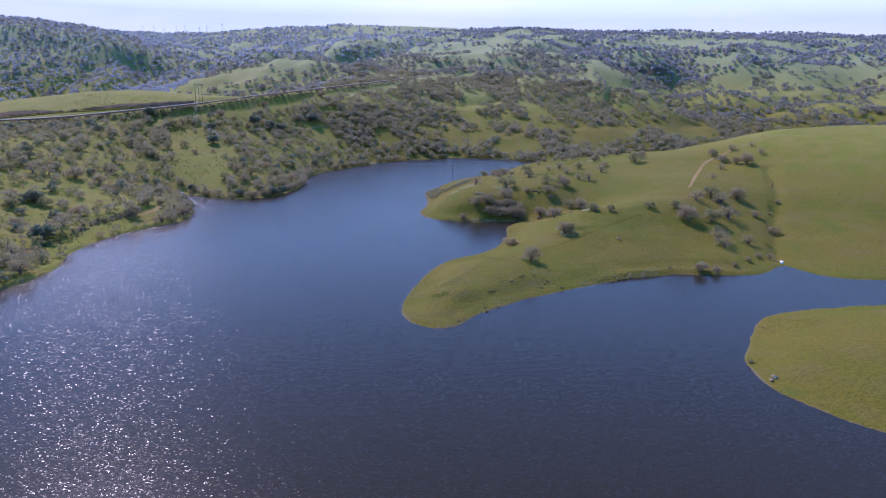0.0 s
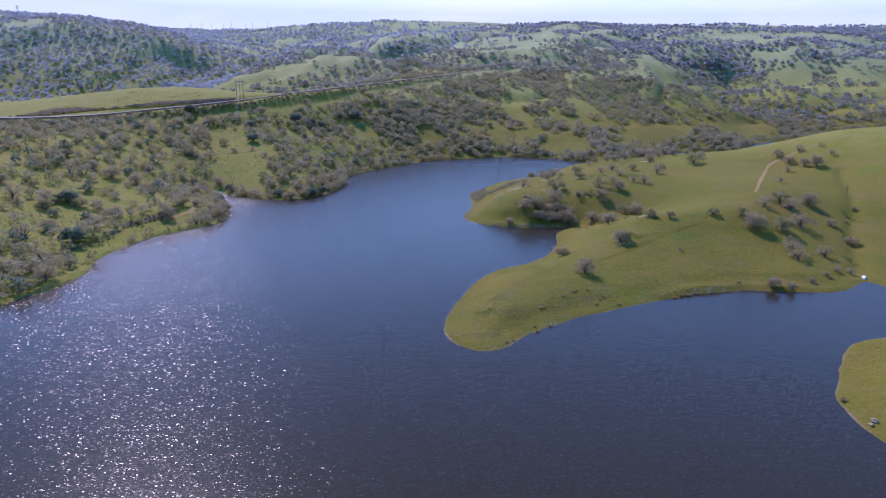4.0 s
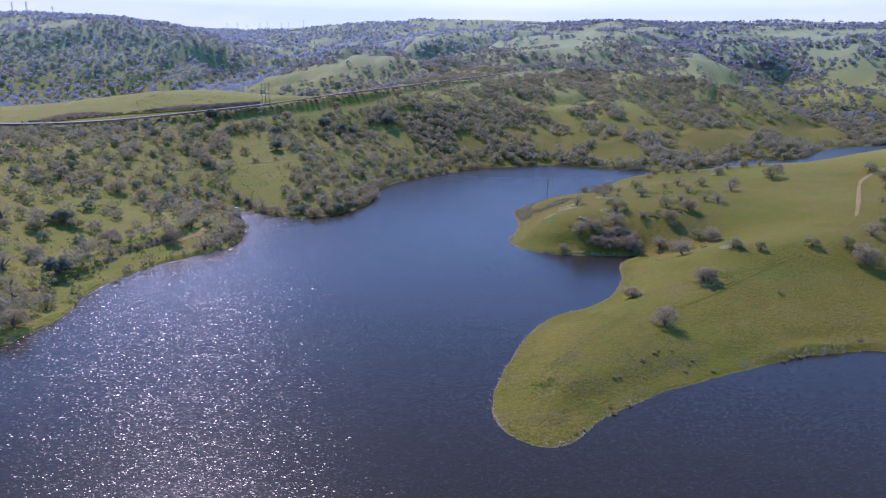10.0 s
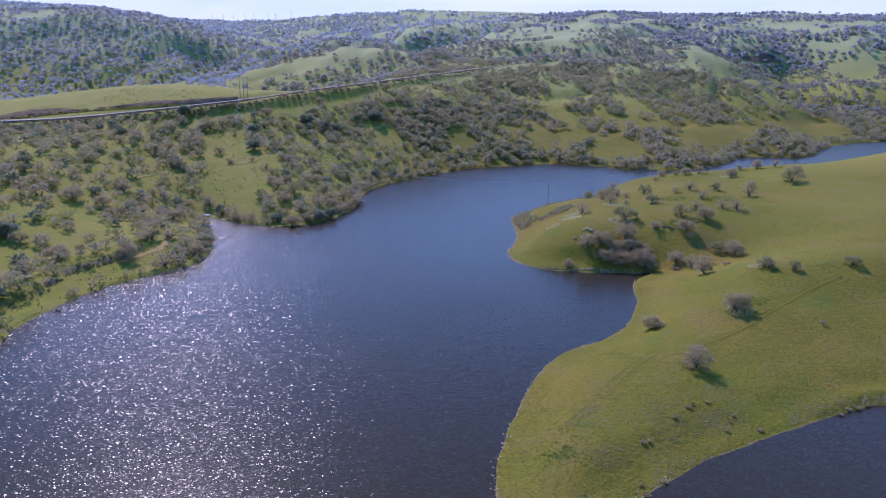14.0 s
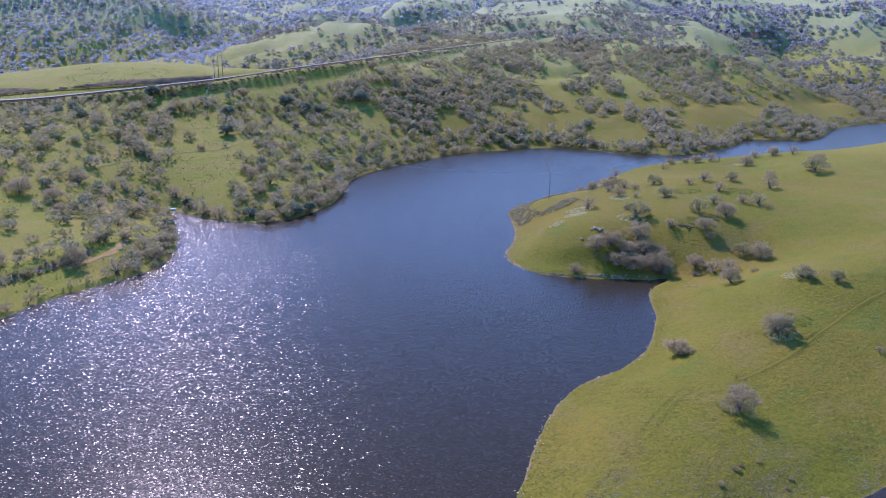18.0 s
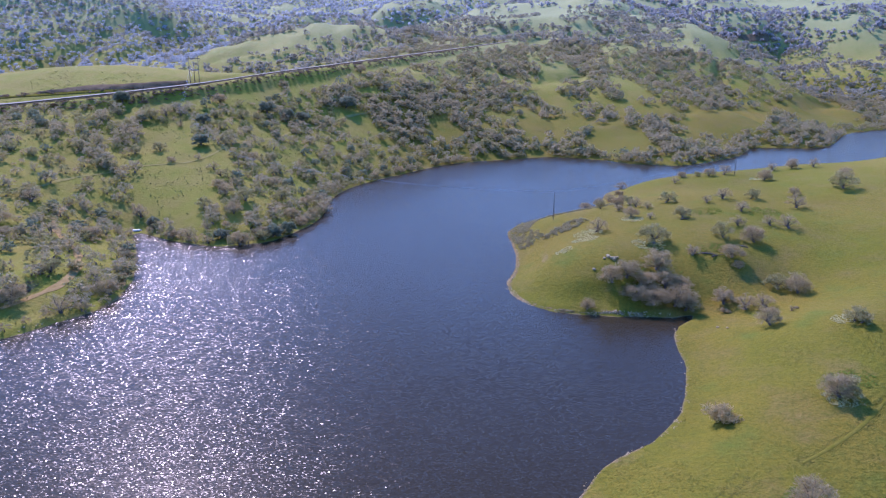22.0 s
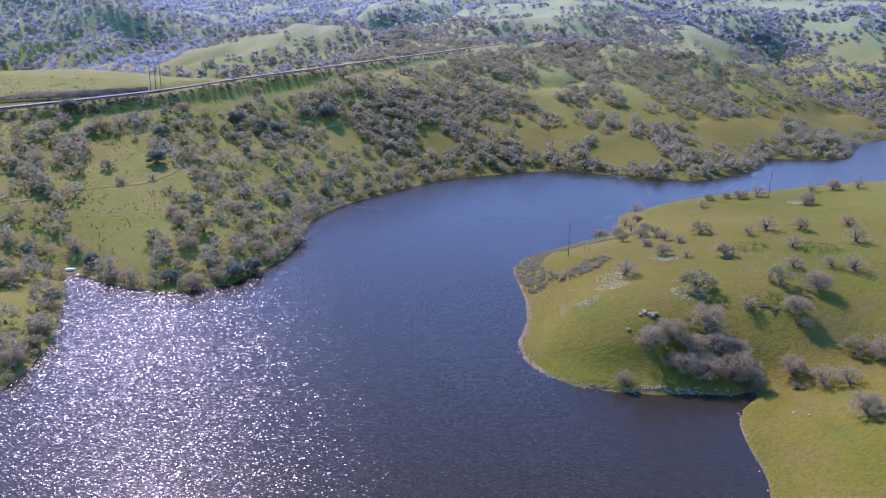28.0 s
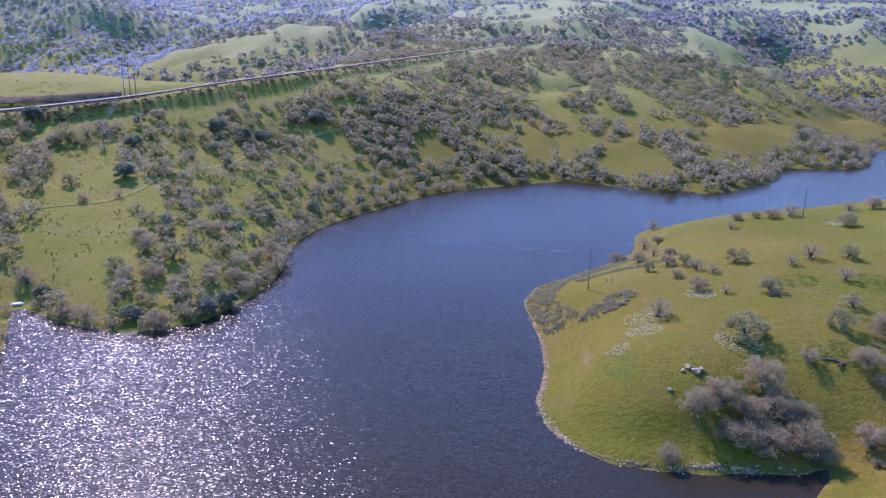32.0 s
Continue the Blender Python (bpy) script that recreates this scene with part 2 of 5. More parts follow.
def ground_height(x, y):
    """Height of the ground at arrays of places."""
    x, y = np.asarray(x, float), np.asarray(y, float)
    d = shore_distance(x, y) + 1.1 * fractal(x, y, 9.0, 3, 5)
    base = smooth_height(x, y)
    far = smoothstep(500, 1300, np.hypot(x, y - 250))
    rough = fractal(x, y, 60, 4, 11) * 2.6 + fractal(x, y, 9, 3, 21) * 0.35
    broad, small = gullies(x, y)
    high = 1 - 0.75 * smoothstep(120, 172, base)
    hills = (broad * (36 - 16 * smoothstep(-350, -520, x)) + small * 7) * far * high * smoothstep(820, 1250, y)
    banks = small * 5 * smoothstep(700, 800, y) * smoothstep(10, 70, d) * smoothstep(1350, 1150, y)
    near_road = line_distance(x, y, ROAD_MID)
    flat = smoothstep(7, 45, near_road)
    land = np.maximum(base, 0.0) + (rough * smoothstep(0, 60, d) * 0.6 + hills + banks) * flat
    land = land + (np.interp(x, ROAD_PROFILE[:, 0], ROAD_PROFILE[:, 2]) + 1.6 - land) * np.exp(-(near_road / 13) ** 4)
    z = 0.5 * (1 - np.exp(-np.maximum(d, 0) / 1.2)) + 0.03 * np.maximum(d, 0) * np.exp(-np.maximum(d, 0) / 20) + np.maximum(land, 0) * smoothstep(0, 14, d)
    z = z + cut_bank(x, y) - 1.6 * np.exp(-(line_distance(x, y, GULLY) / 3.5) ** 2) * smoothstep(2, 14, d)
    for cx, cy, rx, ry in SHORE_CUTS:
        z = z + 1.3 * np.exp(-((x - cx) / rx) ** 4 - ((y - cy) / ry) ** 4) * (1 - np.exp(-np.maximum(d, 0) / 0.8)) * np.exp(-np.maximum(d, 0) / 9)
    return np.where(d > 0, z, np.maximum(d * 0.3, -5.0))

# ---- materials ----
def nodes_of(name, rough=0.8):
    m = bpy.data.materials.new(name)
    m.use_nodes = True
    nt = m.node_tree
    b = nt.nodes["Principled BSDF"]
    b.inputs["Roughness"].default_value = rough
    return m, nt.nodes, nt.links, b


def noise_node(n, l, vec, scale, detail=4.0, rough=0.55):
    t = n.new("ShaderNodeTexNoise")
    t.inputs["Scale"].default_value, t.inputs["Detail"].default_value, t.inputs["Roughness"].default_value = scale, detail, rough
    if vec is not None:
        l.new(vec, t.inputs["Vector"])
    return t.outputs["Fac"]


def ranged(n, l, value, a, b, lo=0.0, hi=1.0):
    r = n.new("ShaderNodeMapRange")
    for k, v in (("From Min", a), ("From Max", b), ("To Min", lo), ("To Max", hi)):
        r.inputs[k].default_value = v
    l.new(value, r.inputs["Value"])
    return r.outputs[0]


def mixed(n, l, fac, a, b):
    m = n.new("ShaderNodeMix")
    m.data_type = "RGBA"
    for slot, v in ((0, fac), (6, a), (7, b)):
        if isinstance(v, (tuple, float, int)):
            m.inputs[slot].default_value = (*v, 1) if isinstance(v, tuple) else v
        else:
            l.new(v, m.inputs[slot])
    return m.outputs[2]


def bumped(n, l, b, height, strength, distance):
    u = n.new("ShaderNodeBump")
    u.inputs["Strength"].default_value, u.inputs["Distance"].default_value = strength, distance
    l.new(height, u.inputs["Height"])
    l.new(u.outputs[0], b.inputs["Normal"])


def math_node(n, l, op, a, b):
    m = n.new("ShaderNodeMath")
    m.operation = op
    for slot, v in ((0, a), (1, b)):
        if isinstance(v, (float, int)):
            m.inputs[slot].default_value = v
        else:
            l.new(v, m.inputs[slot])
    return m.outputs[0]


def grass_material():
    m, n, l, b = nodes_of("grassland", 0.9)
    b.inputs["Specular IOR Level"].default_value = 0.06
    g = n.new("ShaderNodeNewGeometry")
    pos = g.outputs["Position"]
    sep = n.new("ShaderNodeSeparateXYZ")
    l.new(pos, sep.inputs[0])
    broad = noise_node(n, l, pos, 0.014, 4, 0.55)
    patch = noise_node(n, l, pos, 0.07, 5, 0.6)
    tuft = noise_node(n, l, pos, 0.55, 5, 0.65)
    fine = noise_node(n, l, pos, 2.6, 3, 0.6)
    speck = noise_node(n, l, pos, 1.2, 6, 0.7)
    col = mixed(n, l, ranged(n, l, broad, 0.36, 0.64), (0.108, 0.104, 0.008), (0.150, 0.110, 0.015))
    col = mixed(n, l, ranged(n, l, patch, 0.50, 0.72, 0, 0.6), col, (0.150, 0.104, 0.036))
    col = mixed(n, l, ranged(n, l, patch, 0.44, 0.26, 0, 0.75), col, (0.070, 0.106, 0.014))
    col = mixed(n, l, ranged(n, l, tuft, 0.46, 0.68, 0, 0.5), col, (0.078, 0.083, 0.011))
    col = mixed(n, l, ranged(n, l, speck, 0.47, 0.64, 0, 0.6), col, (0.056, 0.066, 0.006))
    col = mixed(n, l, ranged(n, l, fine, 0.55, 0.8, 0, 0.4), col, (0.19, 0.18, 0.036))
    fresh = mixed(n, l, ranged(n, l, patch, 0.40, 0.60), (0.162, 0.168, 0.021), (0.204, 0.176, 0.036))
    fresh = mixed(n, l, ranged(n, l, speck, 0.48, 0.66, 0, 0.5), fresh, (0.110, 0.128, 0.018))
    grown_ = math_node(n, l, "MAXIMUM", ranged(n, l, sep.outputs[2], 18, 42, 0, 0.8), ranged(n, l, sep.outputs[0], -70, -120, 0, 0.6))
    col = mixed(n, l, grown_, col, fresh)  # fresher grass on the slopes and the west bank
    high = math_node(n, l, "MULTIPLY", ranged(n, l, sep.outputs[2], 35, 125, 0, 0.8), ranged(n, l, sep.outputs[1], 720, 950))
    col = mixed(n, l, high, col, (0.212, 0.243, 0.112))  # haze put into the grass colour: paler with height and distance
    # bare earth and stones along the water line
    edge = math_node(n, l, "ADD", sep.outputs[2], math_node(n, l, "MULTIPLY", math_node(n, l, "ADD", patch, tuft), -0.7))
    soil = mixed(n, l, ranged(n, l, fine, 0.35, 0.65), (0.11, 0.080, 0.042), (0.25, 0.185, 0.100))
    col = mixed(n, l, ranged(n, l, edge, -0.56, -0.78), col, soil)
    tilt = n.new("ShaderNodeSeparateXYZ")
    l.new(g.outputs["True Normal"], tilt.inputs[0])
    bare = math_node(n, l, "MULTIPLY", ranged(n, l, tilt.outputs[2], 0.76, 0.62), ranged(n, l, sep.outputs[2], 16, 6))
    col = mixed(n, l, bare, col, soil)  # bare earth on the steep low banks
    col = mixed(n, l, ranged(n, l, sep.outputs[2], -0.05, -0.6), col, (0.035, 0.030, 0.022))
    l.new(col, b.inputs["Base Color"])
    bumped(n, l, b, math_node(n, l, "ADD", math_node(n, l, "ADD", tuft, math_node(n, l, "MULTIPLY", speck, 0.8)), math_node(n, l, "MULTIPLY", fine, 0.3)), 0.65, 0.8)
    return m


def water_material():
    m, n, l, b = nodes_of("lake_water", 0.195)
    b.inputs["Base Color"].default_value = (0.0235, 0.0190, 0.0095, 1)
    b.inputs["Specular IOR Level"].default_value = 0.26
    b.inputs["IOR"].default_value = 1.333
    g = n.new("ShaderNodeNewGeometry")
    mp = n.new("ShaderNodeMapping")
    mp.inputs["Rotation"].default_value = (0, 0, radians(-6))
    mp.inputs["Scale"].default_value = (0.5, 1.0, 1.0)
    l.new(g.outputs["Position"], mp.inputs[0])
    chance = []

    def slopes(vec, scale, amount, facets=False):
        # random wave slopes, x and y: rolling, or one for each wavelet
        t = n.new("ShaderNodeTexVoronoi" if facets else "ShaderNodeTexNoise")
        t.inputs["Scale"].default_value, t.inputs["Detail"].default_value = scale, 0.0
        l.new(vec, t.inputs["Vector"])
        a = n.new("ShaderNodeVectorMath")
        a.operation = "SUBTRACT"
        a.inputs[1].default_value = (0.5, 0.5, 0.5)
        l.new(t.outputs["Color"], a.inputs[0])
        s = n.new("ShaderNodeVectorMath")
        s.operation = "MULTIPLY"
        s.inputs[1].default_value = (amount * 0.62, amount * 1.04, 0)
        l.new(a.outputs[0], s.inputs[0])
        r = n.new("ShaderNodeVectorRotate")  # the wind blows along the light
        r.rotation_type = "Z_AXIS"
        r.inputs["Angle"].default_value = radians(28)
        l.new(s.outputs[0], r.inputs["Vector"])
        if facets:
            chance.append(t.outputs["Color"])
        return r.outputs[0]

    def added(a, b):
        v = n.new("ShaderNodeVectorMath")
        v.operation = "ADD"
        for slot, w in ((0, a), (1, b)):
            if isinstance(w, tuple):
                v.inputs[slot].default_value = w
            else:
                l.new(w, v.inputs[slot])
        return v.outputs[0]

    waves = added(added(slopes(mp.outputs[0], 0.35, 0.07), slopes(mp.outputs[0], 3.0, 0.26, True)), slopes(mp.outputs[0], 5.2, 0.38, True))
    gust = ranged(n, l, noise_node(n, l, g.outputs["Position"], 0.014, 3, 0.5), 0.32, 0.62, 0.80, 1.10)
    north = n.new("ShaderNodeSeparateXYZ")
    l.new(g.outputs["Position"], north.inputs[0])
    gust = math_node(n, l, "MULTIPLY", gust, ranged(n, l, north.outputs[1], 100, 320, 0.80, 1.10))  # the wind freshens up the lake
    gust = math_node(n, l, "MULTIPLY", gust, ranged(n, l, north.outputs[0], -128, -142, 1.0, 1.3))  # and stirs the west shore
    blown = n.new("ShaderNodeVectorMath")
    blown.operation = "SCALE"
    l.new(waves, blown.inputs[0])
    l.new(gust, blown.inputs["Scale"])

    def facing(v):
        up = n.new("ShaderNodeVectorMath")
        up.operation = "NORMALIZE"
        l.new(added(v, (0.0, 0.0, 1.0)), up.inputs[0])
        return up.outputs[0]

    l.new(facing(blown.outputs[0]), b.inputs["Normal"])
    # most of the surface lies between the steep wavelets and is gentler
    calm = n.new("ShaderNodeBsdfPrincipled")
    for key in ("Base Color", "Roughness", "IOR"):
        calm.inputs[key].default_value = b.inputs[key].default_value
    calm.inputs["Specular IOR Level"].default_value = 0.068
    low = n.new("ShaderNodeVectorMath")
    low.operation = "SCALE"
    l.new(blown.outputs[0], low.inputs[0])
    low.inputs["Scale"].default_value = 0.14
    l.new(facing(low.outputs[0]), calm.inputs["Normal"])
    both = n.new("ShaderNodeMixShader")
    # only some wavelets are steep, fewer down the lake
    third = n.new("ShaderNodeSeparateXYZ")
    l.new(chance[-1], third.inputs[0])
    steep = math_node(n, l, "LESS_THAN", third.outputs[2], ranged(n, l, north.outputs[1], 150, 390, 0.31, 1.0))
    glint = math_node(n, l, "MULTIPLY", steep, ranged(n, l, north.outputs[1], 200, 400, 0.27, 0.46))
    l.new(math_node(n, l, "SUBTRACT", 0.975, glint), both.inputs[0])
    l.new(b.outputs[0], both.inputs[1])
    l.new(calm.outputs[0], both.inputs[2])
    l.new(both.outputs[0], n["Material Output"].inputs["Surface"])
    return m


def foliage_material(name, a, b_, c):
    """Twigs or leaves: three tints, by plant, by clump and by piece."""
    m, n, l, b = nodes_of(name, 0.85)
    b.inputs["Specular IOR Level"].default_value = 0.06
    g = n.new("ShaderNodeNewGeometry")
    info = n.new("ShaderNodeObjectInfo")
    clump = noise_node(n, l, g.outputs["Position"], 0.11, 3, 0.6)
    col = mixed(n, l, ranged(n, l, math_node(n, l, "ADD", clump, math_node(n, l, "MULTIPLY", info.outputs["Random"], 0.4)), 0.45, 0.95), a, b_)
    col = mixed(n, l, ranged(n, l, g.outputs["Random Per Island"], 0.3, 1.0, 0, 0.8), col, c)
    l.new(col, b.inputs["Base Color"])
    # thin pieces let light through
    tr = n.new("ShaderNodeBsdfTranslucent")
    ad = n.new("ShaderNodeMixShader")
    ad.inputs[0].default_value = 0.5
    l.new(col, tr.inputs["Color"])
    l.new(b.outputs[0], ad.inputs[1])
    l.new(tr.outputs[0], ad.inputs[2])
    l.new(ad.outputs[0], n["Material Output"].inputs["Surface"])
    return m


def plain_material(name, a, b_, scale, rough=0.8, metal=0.0, bump=0.3):
    m, n, l, b = nodes_of(name, rough)
    b.inputs["Metallic"].default_value = metal
    b.inputs["Specular IOR Level"].default_value = 0.5 if rough < 0.7 else 0.0
    tc = n.new("ShaderNodeNewGeometry")
    f = noise_node(n, l, tc.outputs["Position"], scale, 5, 0.6)
    f2 = noise_node(n, l, tc.outputs["Position"], scale * 9, 3, 0.6)
    col = mixed(n, l, ranged(n, l, f, 0.35, 0.65), a, b_)
    col = mixed(n, l, ranged(n, l, f2, 0.45, 0.8, 0, 0.4), col, tuple(0.55 * v for v in a))
    l.new(col, b.inputs["Base Color"])
    bumped(n, l, b, f2, bump, 0.05)
    return m


M_GRASS = grass_material()
M_WATER = water_material()
M_TWIG = foliage_material("bare_oak_twigs", (0.319, 0.256, 0.138), (0.370, 0.298, 0.165), (0.227, 0.183, 0.094))
M_OLIVE = foliage_material("budding_oak_leaves", (0.263, 0.244, 0.102), (0.318, 0.281, 0.134), (0.185, 0.185, 0.070))
M_DARK = foliage_material("evergreen_oak_leaves", (0.150, 0.185, 0.115), (0.190, 0.210, 0.140), (0.110, 0.140, 0.085))
# haze put into the leaf colours: bluest first, slight on the nearer hills
M_HAZE_BLUE = foliage_material("hazed_oak_leaves", (0.345, 0.372, 0.380), (0.390, 0.412, 0.415), (0.290, 0.322, 0.338))
M_HAZE_HILL = foliage_material("hazed_hill_oaks", (0.263, 0.253, 0.190), (0.307, 0.290, 0.214), (0.211, 0.206, 0.153))
M_HAZE_FAR = foliage_material("hazed_far_oaks", (0.270, 0.280, 0.275), (0.310, 0.315, 0.305), (0.220, 0.235, 0.235))
M_SAGE = foliage_material("sage_leaves", (0.290, 0.268, 0.149), (0.352, 0.321, 0.178), (0.198, 0.176, 0.096))
M_WOOD = foliage_material("grey_olive_twigs", (0.312, 0.272, 0.156), (0.362, 0.307, 0.184), (0.236, 0.207, 0.116))
M_BRUSH = foliage_material("brown_twigs", (0.340, 0.265, 0.125), (0.410, 0.320, 0.155), (0.240, 0.190, 0.086))
M_RANK = foliage_material("rank_grass", (0.100, 0.110, 0.022), (0.130, 0.120, 0.032), (0.075, 0.085, 0.018))
M_LUSH = foliage_material("lush_grass", (0.118, 0.195, 0.022), (0.155, 0.205, 0.034), (0.090, 0.158, 0.018))
M_WEED = foliage_material("weeds", (0.130, 0.170, 0.045), (0.190, 0.175, 0.070), (0.090, 0.090, 0.045))
M_BARK = plain_material("oak_bark", (0.085, 0.070, 0.060), (0.145, 0.125, 0.110), 2.0)
M_ASPHALT = plain_material("pale_asphalt", (0.26, 0.235, 0.175), (0.32, 0.29, 0.22), 0.3)
M_BANK = plain_material("eroded_bank", (0.085, 0.060, 0.026), (0.26, 0.185, 0.085), 0.6, bump=0.8)
M_DIRT = plain_material("dirt", (0.21, 0.145, 0.053), (0.29, 0.202, 0.085), 0.6)
M_TRACK = plain_material("grassy_track", (0.185, 0.160, 0.045), (0.235, 0.198, 0.070), 0.5)
M_ROCK = plain_material("weathered_rock", (0.225, 0.170, 0.085), (0.40, 0.315, 0.180), 1.2, bump=0.6)
M_POLE = plain_material("weathered_pole", (0.10, 0.085, 0.07), (0.16, 0.14, 0.12), 2.0)
M_STEEL = plain_material("galvanised_steel", (0.30, 0.31, 0.32), (0.40, 0.41, 0.42), 2.0, 0.5, 0.6)
M_CONCRETE = plain_material("pale_concrete", (0.62, 0.60, 0.56), (0.74, 0.72, 0.68), 1.0)
M_CUT = plain_material("cut_bank_soil", (0.090, 0.066, 0.038), (0.150, 0.112, 0.064), 0.25)
M_TUFT = foliage_material("grass_tufts", (0.135, 0.145, 0.022), (0.200, 0.172, 0.050), (0.095, 0.105, 0.018))
M_PALE = foliage_material("pale_brush", (0.480, 0.460, 0.230), (0.560, 0.530, 0.290), (0.360, 0.360, 0.160))
M_RUT = plain_material("worn_grass", (0.098, 0.092, 0.012), (0.130, 0.112, 0.022), 0.8)
M_WHITE = plain_material("white_paint", (0.72, 0.72, 0.72), (0.80, 0.80, 0.80), 0.5, 0.5)
M_CERAMIC = plain_material("brown_ceramic", (0.12, 0.07, 0.05), (0.16, 0.10, 0.07), 5.0, 0.3)
M_SCRUB = foliage_material("roadside_scrub", (0.149, 0.113, 0.082), (0.194, 0.149, 0.104), (0.099, 0.077, 0.054))


# ---- mesh helpers ----
def mesh_object(name, verts, faces, material, parent=None, label="", smooth=False):
    me = bpy.data.meshes.new(name)
    if isinstance(faces, np.ndarray):
        me.vertices.add(len(verts))
        me.vertices.foreach_set("co", np.asarray(verts, np.float32).ravel())
        k = faces.shape[1]
        me.loops.add(faces.size)
        me.loops.foreach_set("vertex_index", faces.astype(np.int32).ravel())
        me.polygons.add(len(faces))
        me.polygons.foreach_set("loop_start", np.arange(0, faces.size, k, dtype=np.int32))
        me.update(calc_edges=True)
    else:
        me.from_pydata([tuple(v) for v in verts], [], faces)
    if smooth:
        me.polygons.foreach_set("use_smooth", np.ones(len(me.polygons), bool))
    me.materials.append(material)
    ob = new(name, me)
    ob.parent = parent
    if label:
        tagged(ob, label)
    return ob


def part(name, bm, material, parent, label="", smooth=False):
    me = bpy.data.meshes.new(name)
    bm.to_mesh(me)
    bm.free()
    if smooth:
        me.polygons.foreach_set("use_smooth", np.ones(len(me.polygons), bool))
    me.materials.append(material)
    ob = new(name, me)
    ob.parent = parent
    if label:
        tagged(ob, label)
    return ob


def empty(name, m, label, category, group="", kind=""):
    ob = new(name)
    ob.empty_display_size = 0.5
    ob.matrix_world = m
    return tagged(ob, label, category, group, kind)


def height_at(x, y):
    return float(ground_height(np.array([x]), np.array([y]))[0])


# ---- ground and water ----
def grown(start, step, grow, end):
    out, v = [], start
    while v < end:
        v += step
        step *= grow
        out.append(v)
    return out


def ground_lines():
    xs = [v for v in np.arange(-246, 246.1, 2.1)]
    right = grown(xs[-1], 2.1, 1.055, 3000)
    left = [-v for v in grown(-xs[0], 2.1, 1.05, 3000)]
    ys = [v for v in np.arange(130, 722, 2.3)]
    ahead = grown(ys[-1], 2.3, 1.030, 3900)
    behind = [2 * ys[0] - v for v in grown(ys[0], 2.3, 1.07, 1100)]
    return np.array(left[::-1] + xs + right), np.array(behind[::-1] + ys + ahead)


GX, GY = ground_lines()
gx, gy = np.meshgrid(GX, GY)
gz = ground_height(gx, gy)
nx, ny = len(GX), len(GY)
idx = np.arange(nx * ny).reshape(ny, nx)
quads = np.stack([idx[:-1, :-1], idx[:-1, 1:], idx[1:, 1:], idx[1:, :-1]], -1).reshape(-1, 4)
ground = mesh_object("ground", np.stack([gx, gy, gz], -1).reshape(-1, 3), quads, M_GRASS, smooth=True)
tagged(ground, "green spring grassland on rolling hills round a reservoir", "ground", kind="structure")
water = mesh_object("water", [(-2500, -900, 0), (2500, -900, 0), (2500, 1500, 0), (-2500, 1500, 0)], [(0, 1, 2, 3)], M_WATER)
tagged(water, "dark blue rippled reservoir water glinting in the sun", "water", kind="structure")


def draped(line, width, lift, step=4.0, uneven=True):
    """A strip that follows the ground along a line."""
    p = spaced([tuple(v) for v in rounded_line(line)], step)
    d = np.gradient(p, axis=0)
    d /= np.linalg.norm(d, axis=1)[:, None]
    side = np.c_[-d[:, 1], d[:, 0]]
    cols = []
    for k in np.linspace(-0.5, 0.5, 5):
        wide = width * (1 + 0.9 * fractal(p[:, 0], p[:, 1], 7.0, 2, 91)) if uneven else np.full(len(p), width)
        q = p + side * (wide * k)[:, None]
        z = ground_height(q[:, 0], q[:, 1])
        cols.append(np.c_[q, z + lift + 0.06 * (1 - 4 * k * k)])
    v = np.stack(cols, 1).reshape(-1, 3)
    i = np.arange(len(p) * 5).reshape(-1, 5)
    f = np.stack([i[:-1, :-1], i[:-1, 1:], i[1:, 1:], i[1:, :-1]], -1).reshape(-1, 4)
    return v, f


# ---- trees ----
def tube(pts, radii, sides=5):
    """A tapered, bent tube."""
    pts = np.array(pts, float)
    v, f = [], []
    for k, (p, r) in enumerate(zip(pts, radii)):
        d = pts[min(k + 1, len(pts) - 1)] - pts[max(k - 1, 0)]
        d /= np.linalg.norm(d) + 1e-9
        a = np.cross(d, (0.3, 0.9, 0.1))
        a /= np.linalg.norm(a)
        b = np.cross(d, a)
        for s in range(sides):
            w = 2 * math.pi * s / sides
            v.append(p + r * (math.cos(w) * a + math.sin(w) * b))
    for k in range(len(pts) - 1):
        for s in range(sides):
            s2 = (s + 1) % sides
            f.append((k * sides + s, k * sides + s2, (k + 1) * sides + s2, (k + 1) * sides + s))
    return v, f


def limbs(rng, count, spread, top):
    """Paths and radii of trunk, limbs and boughs of a tree one unit high; also the middles of the crown's lobes."""
    lean = rng.normal(0, 0.04, 2)
    fork = np.array([lean[0], lean[1], rng.uniform(0.09, 0.15)])
    paths = [([(0, 0, -0.04), (lean[0] * 0.5, lean[1] * 0.5, 0.08), tuple(fork)], (0.058, 0.046, 0.040))]
    lobes = []
    turn = rng.uniform(0, 6.28)
    for k in range(count):
        w = turn + 2.4 * k + rng.normal(0, 0.25)
        rise = (k + 0.5) / count
        out, up = spread * math.sqrt(1 - 0.85 * rise ** 2) * rng.uniform(0.75, 1.05), 0.17 + (top - 0.17) * rise ** 0.9 + rng.normal(0, 0.03)
        end = np.array([math.cos(w) * out, math.sin(w) * out, up]) + (lean[0], lean[1], 0)
        mid = fork + (end - fork) * 0.5 + np.array([0, 0, 0.03]) + rng.normal(0, 0.03, 3)
        if k % 2 == 0 or rise > 0.8:
            paths.append(([tuple(fork - (0, 0, 0.02)), tuple(mid), tuple(end)], (0.020, 0.012, 0.004)))
        lobes.append(end)
        lobes.append(mid * 0.35 + end * 0.65 + rng.normal(0, 0.06, 3) + np.array([0, 0, 0.05]))
    return paths, np.array(lobes)


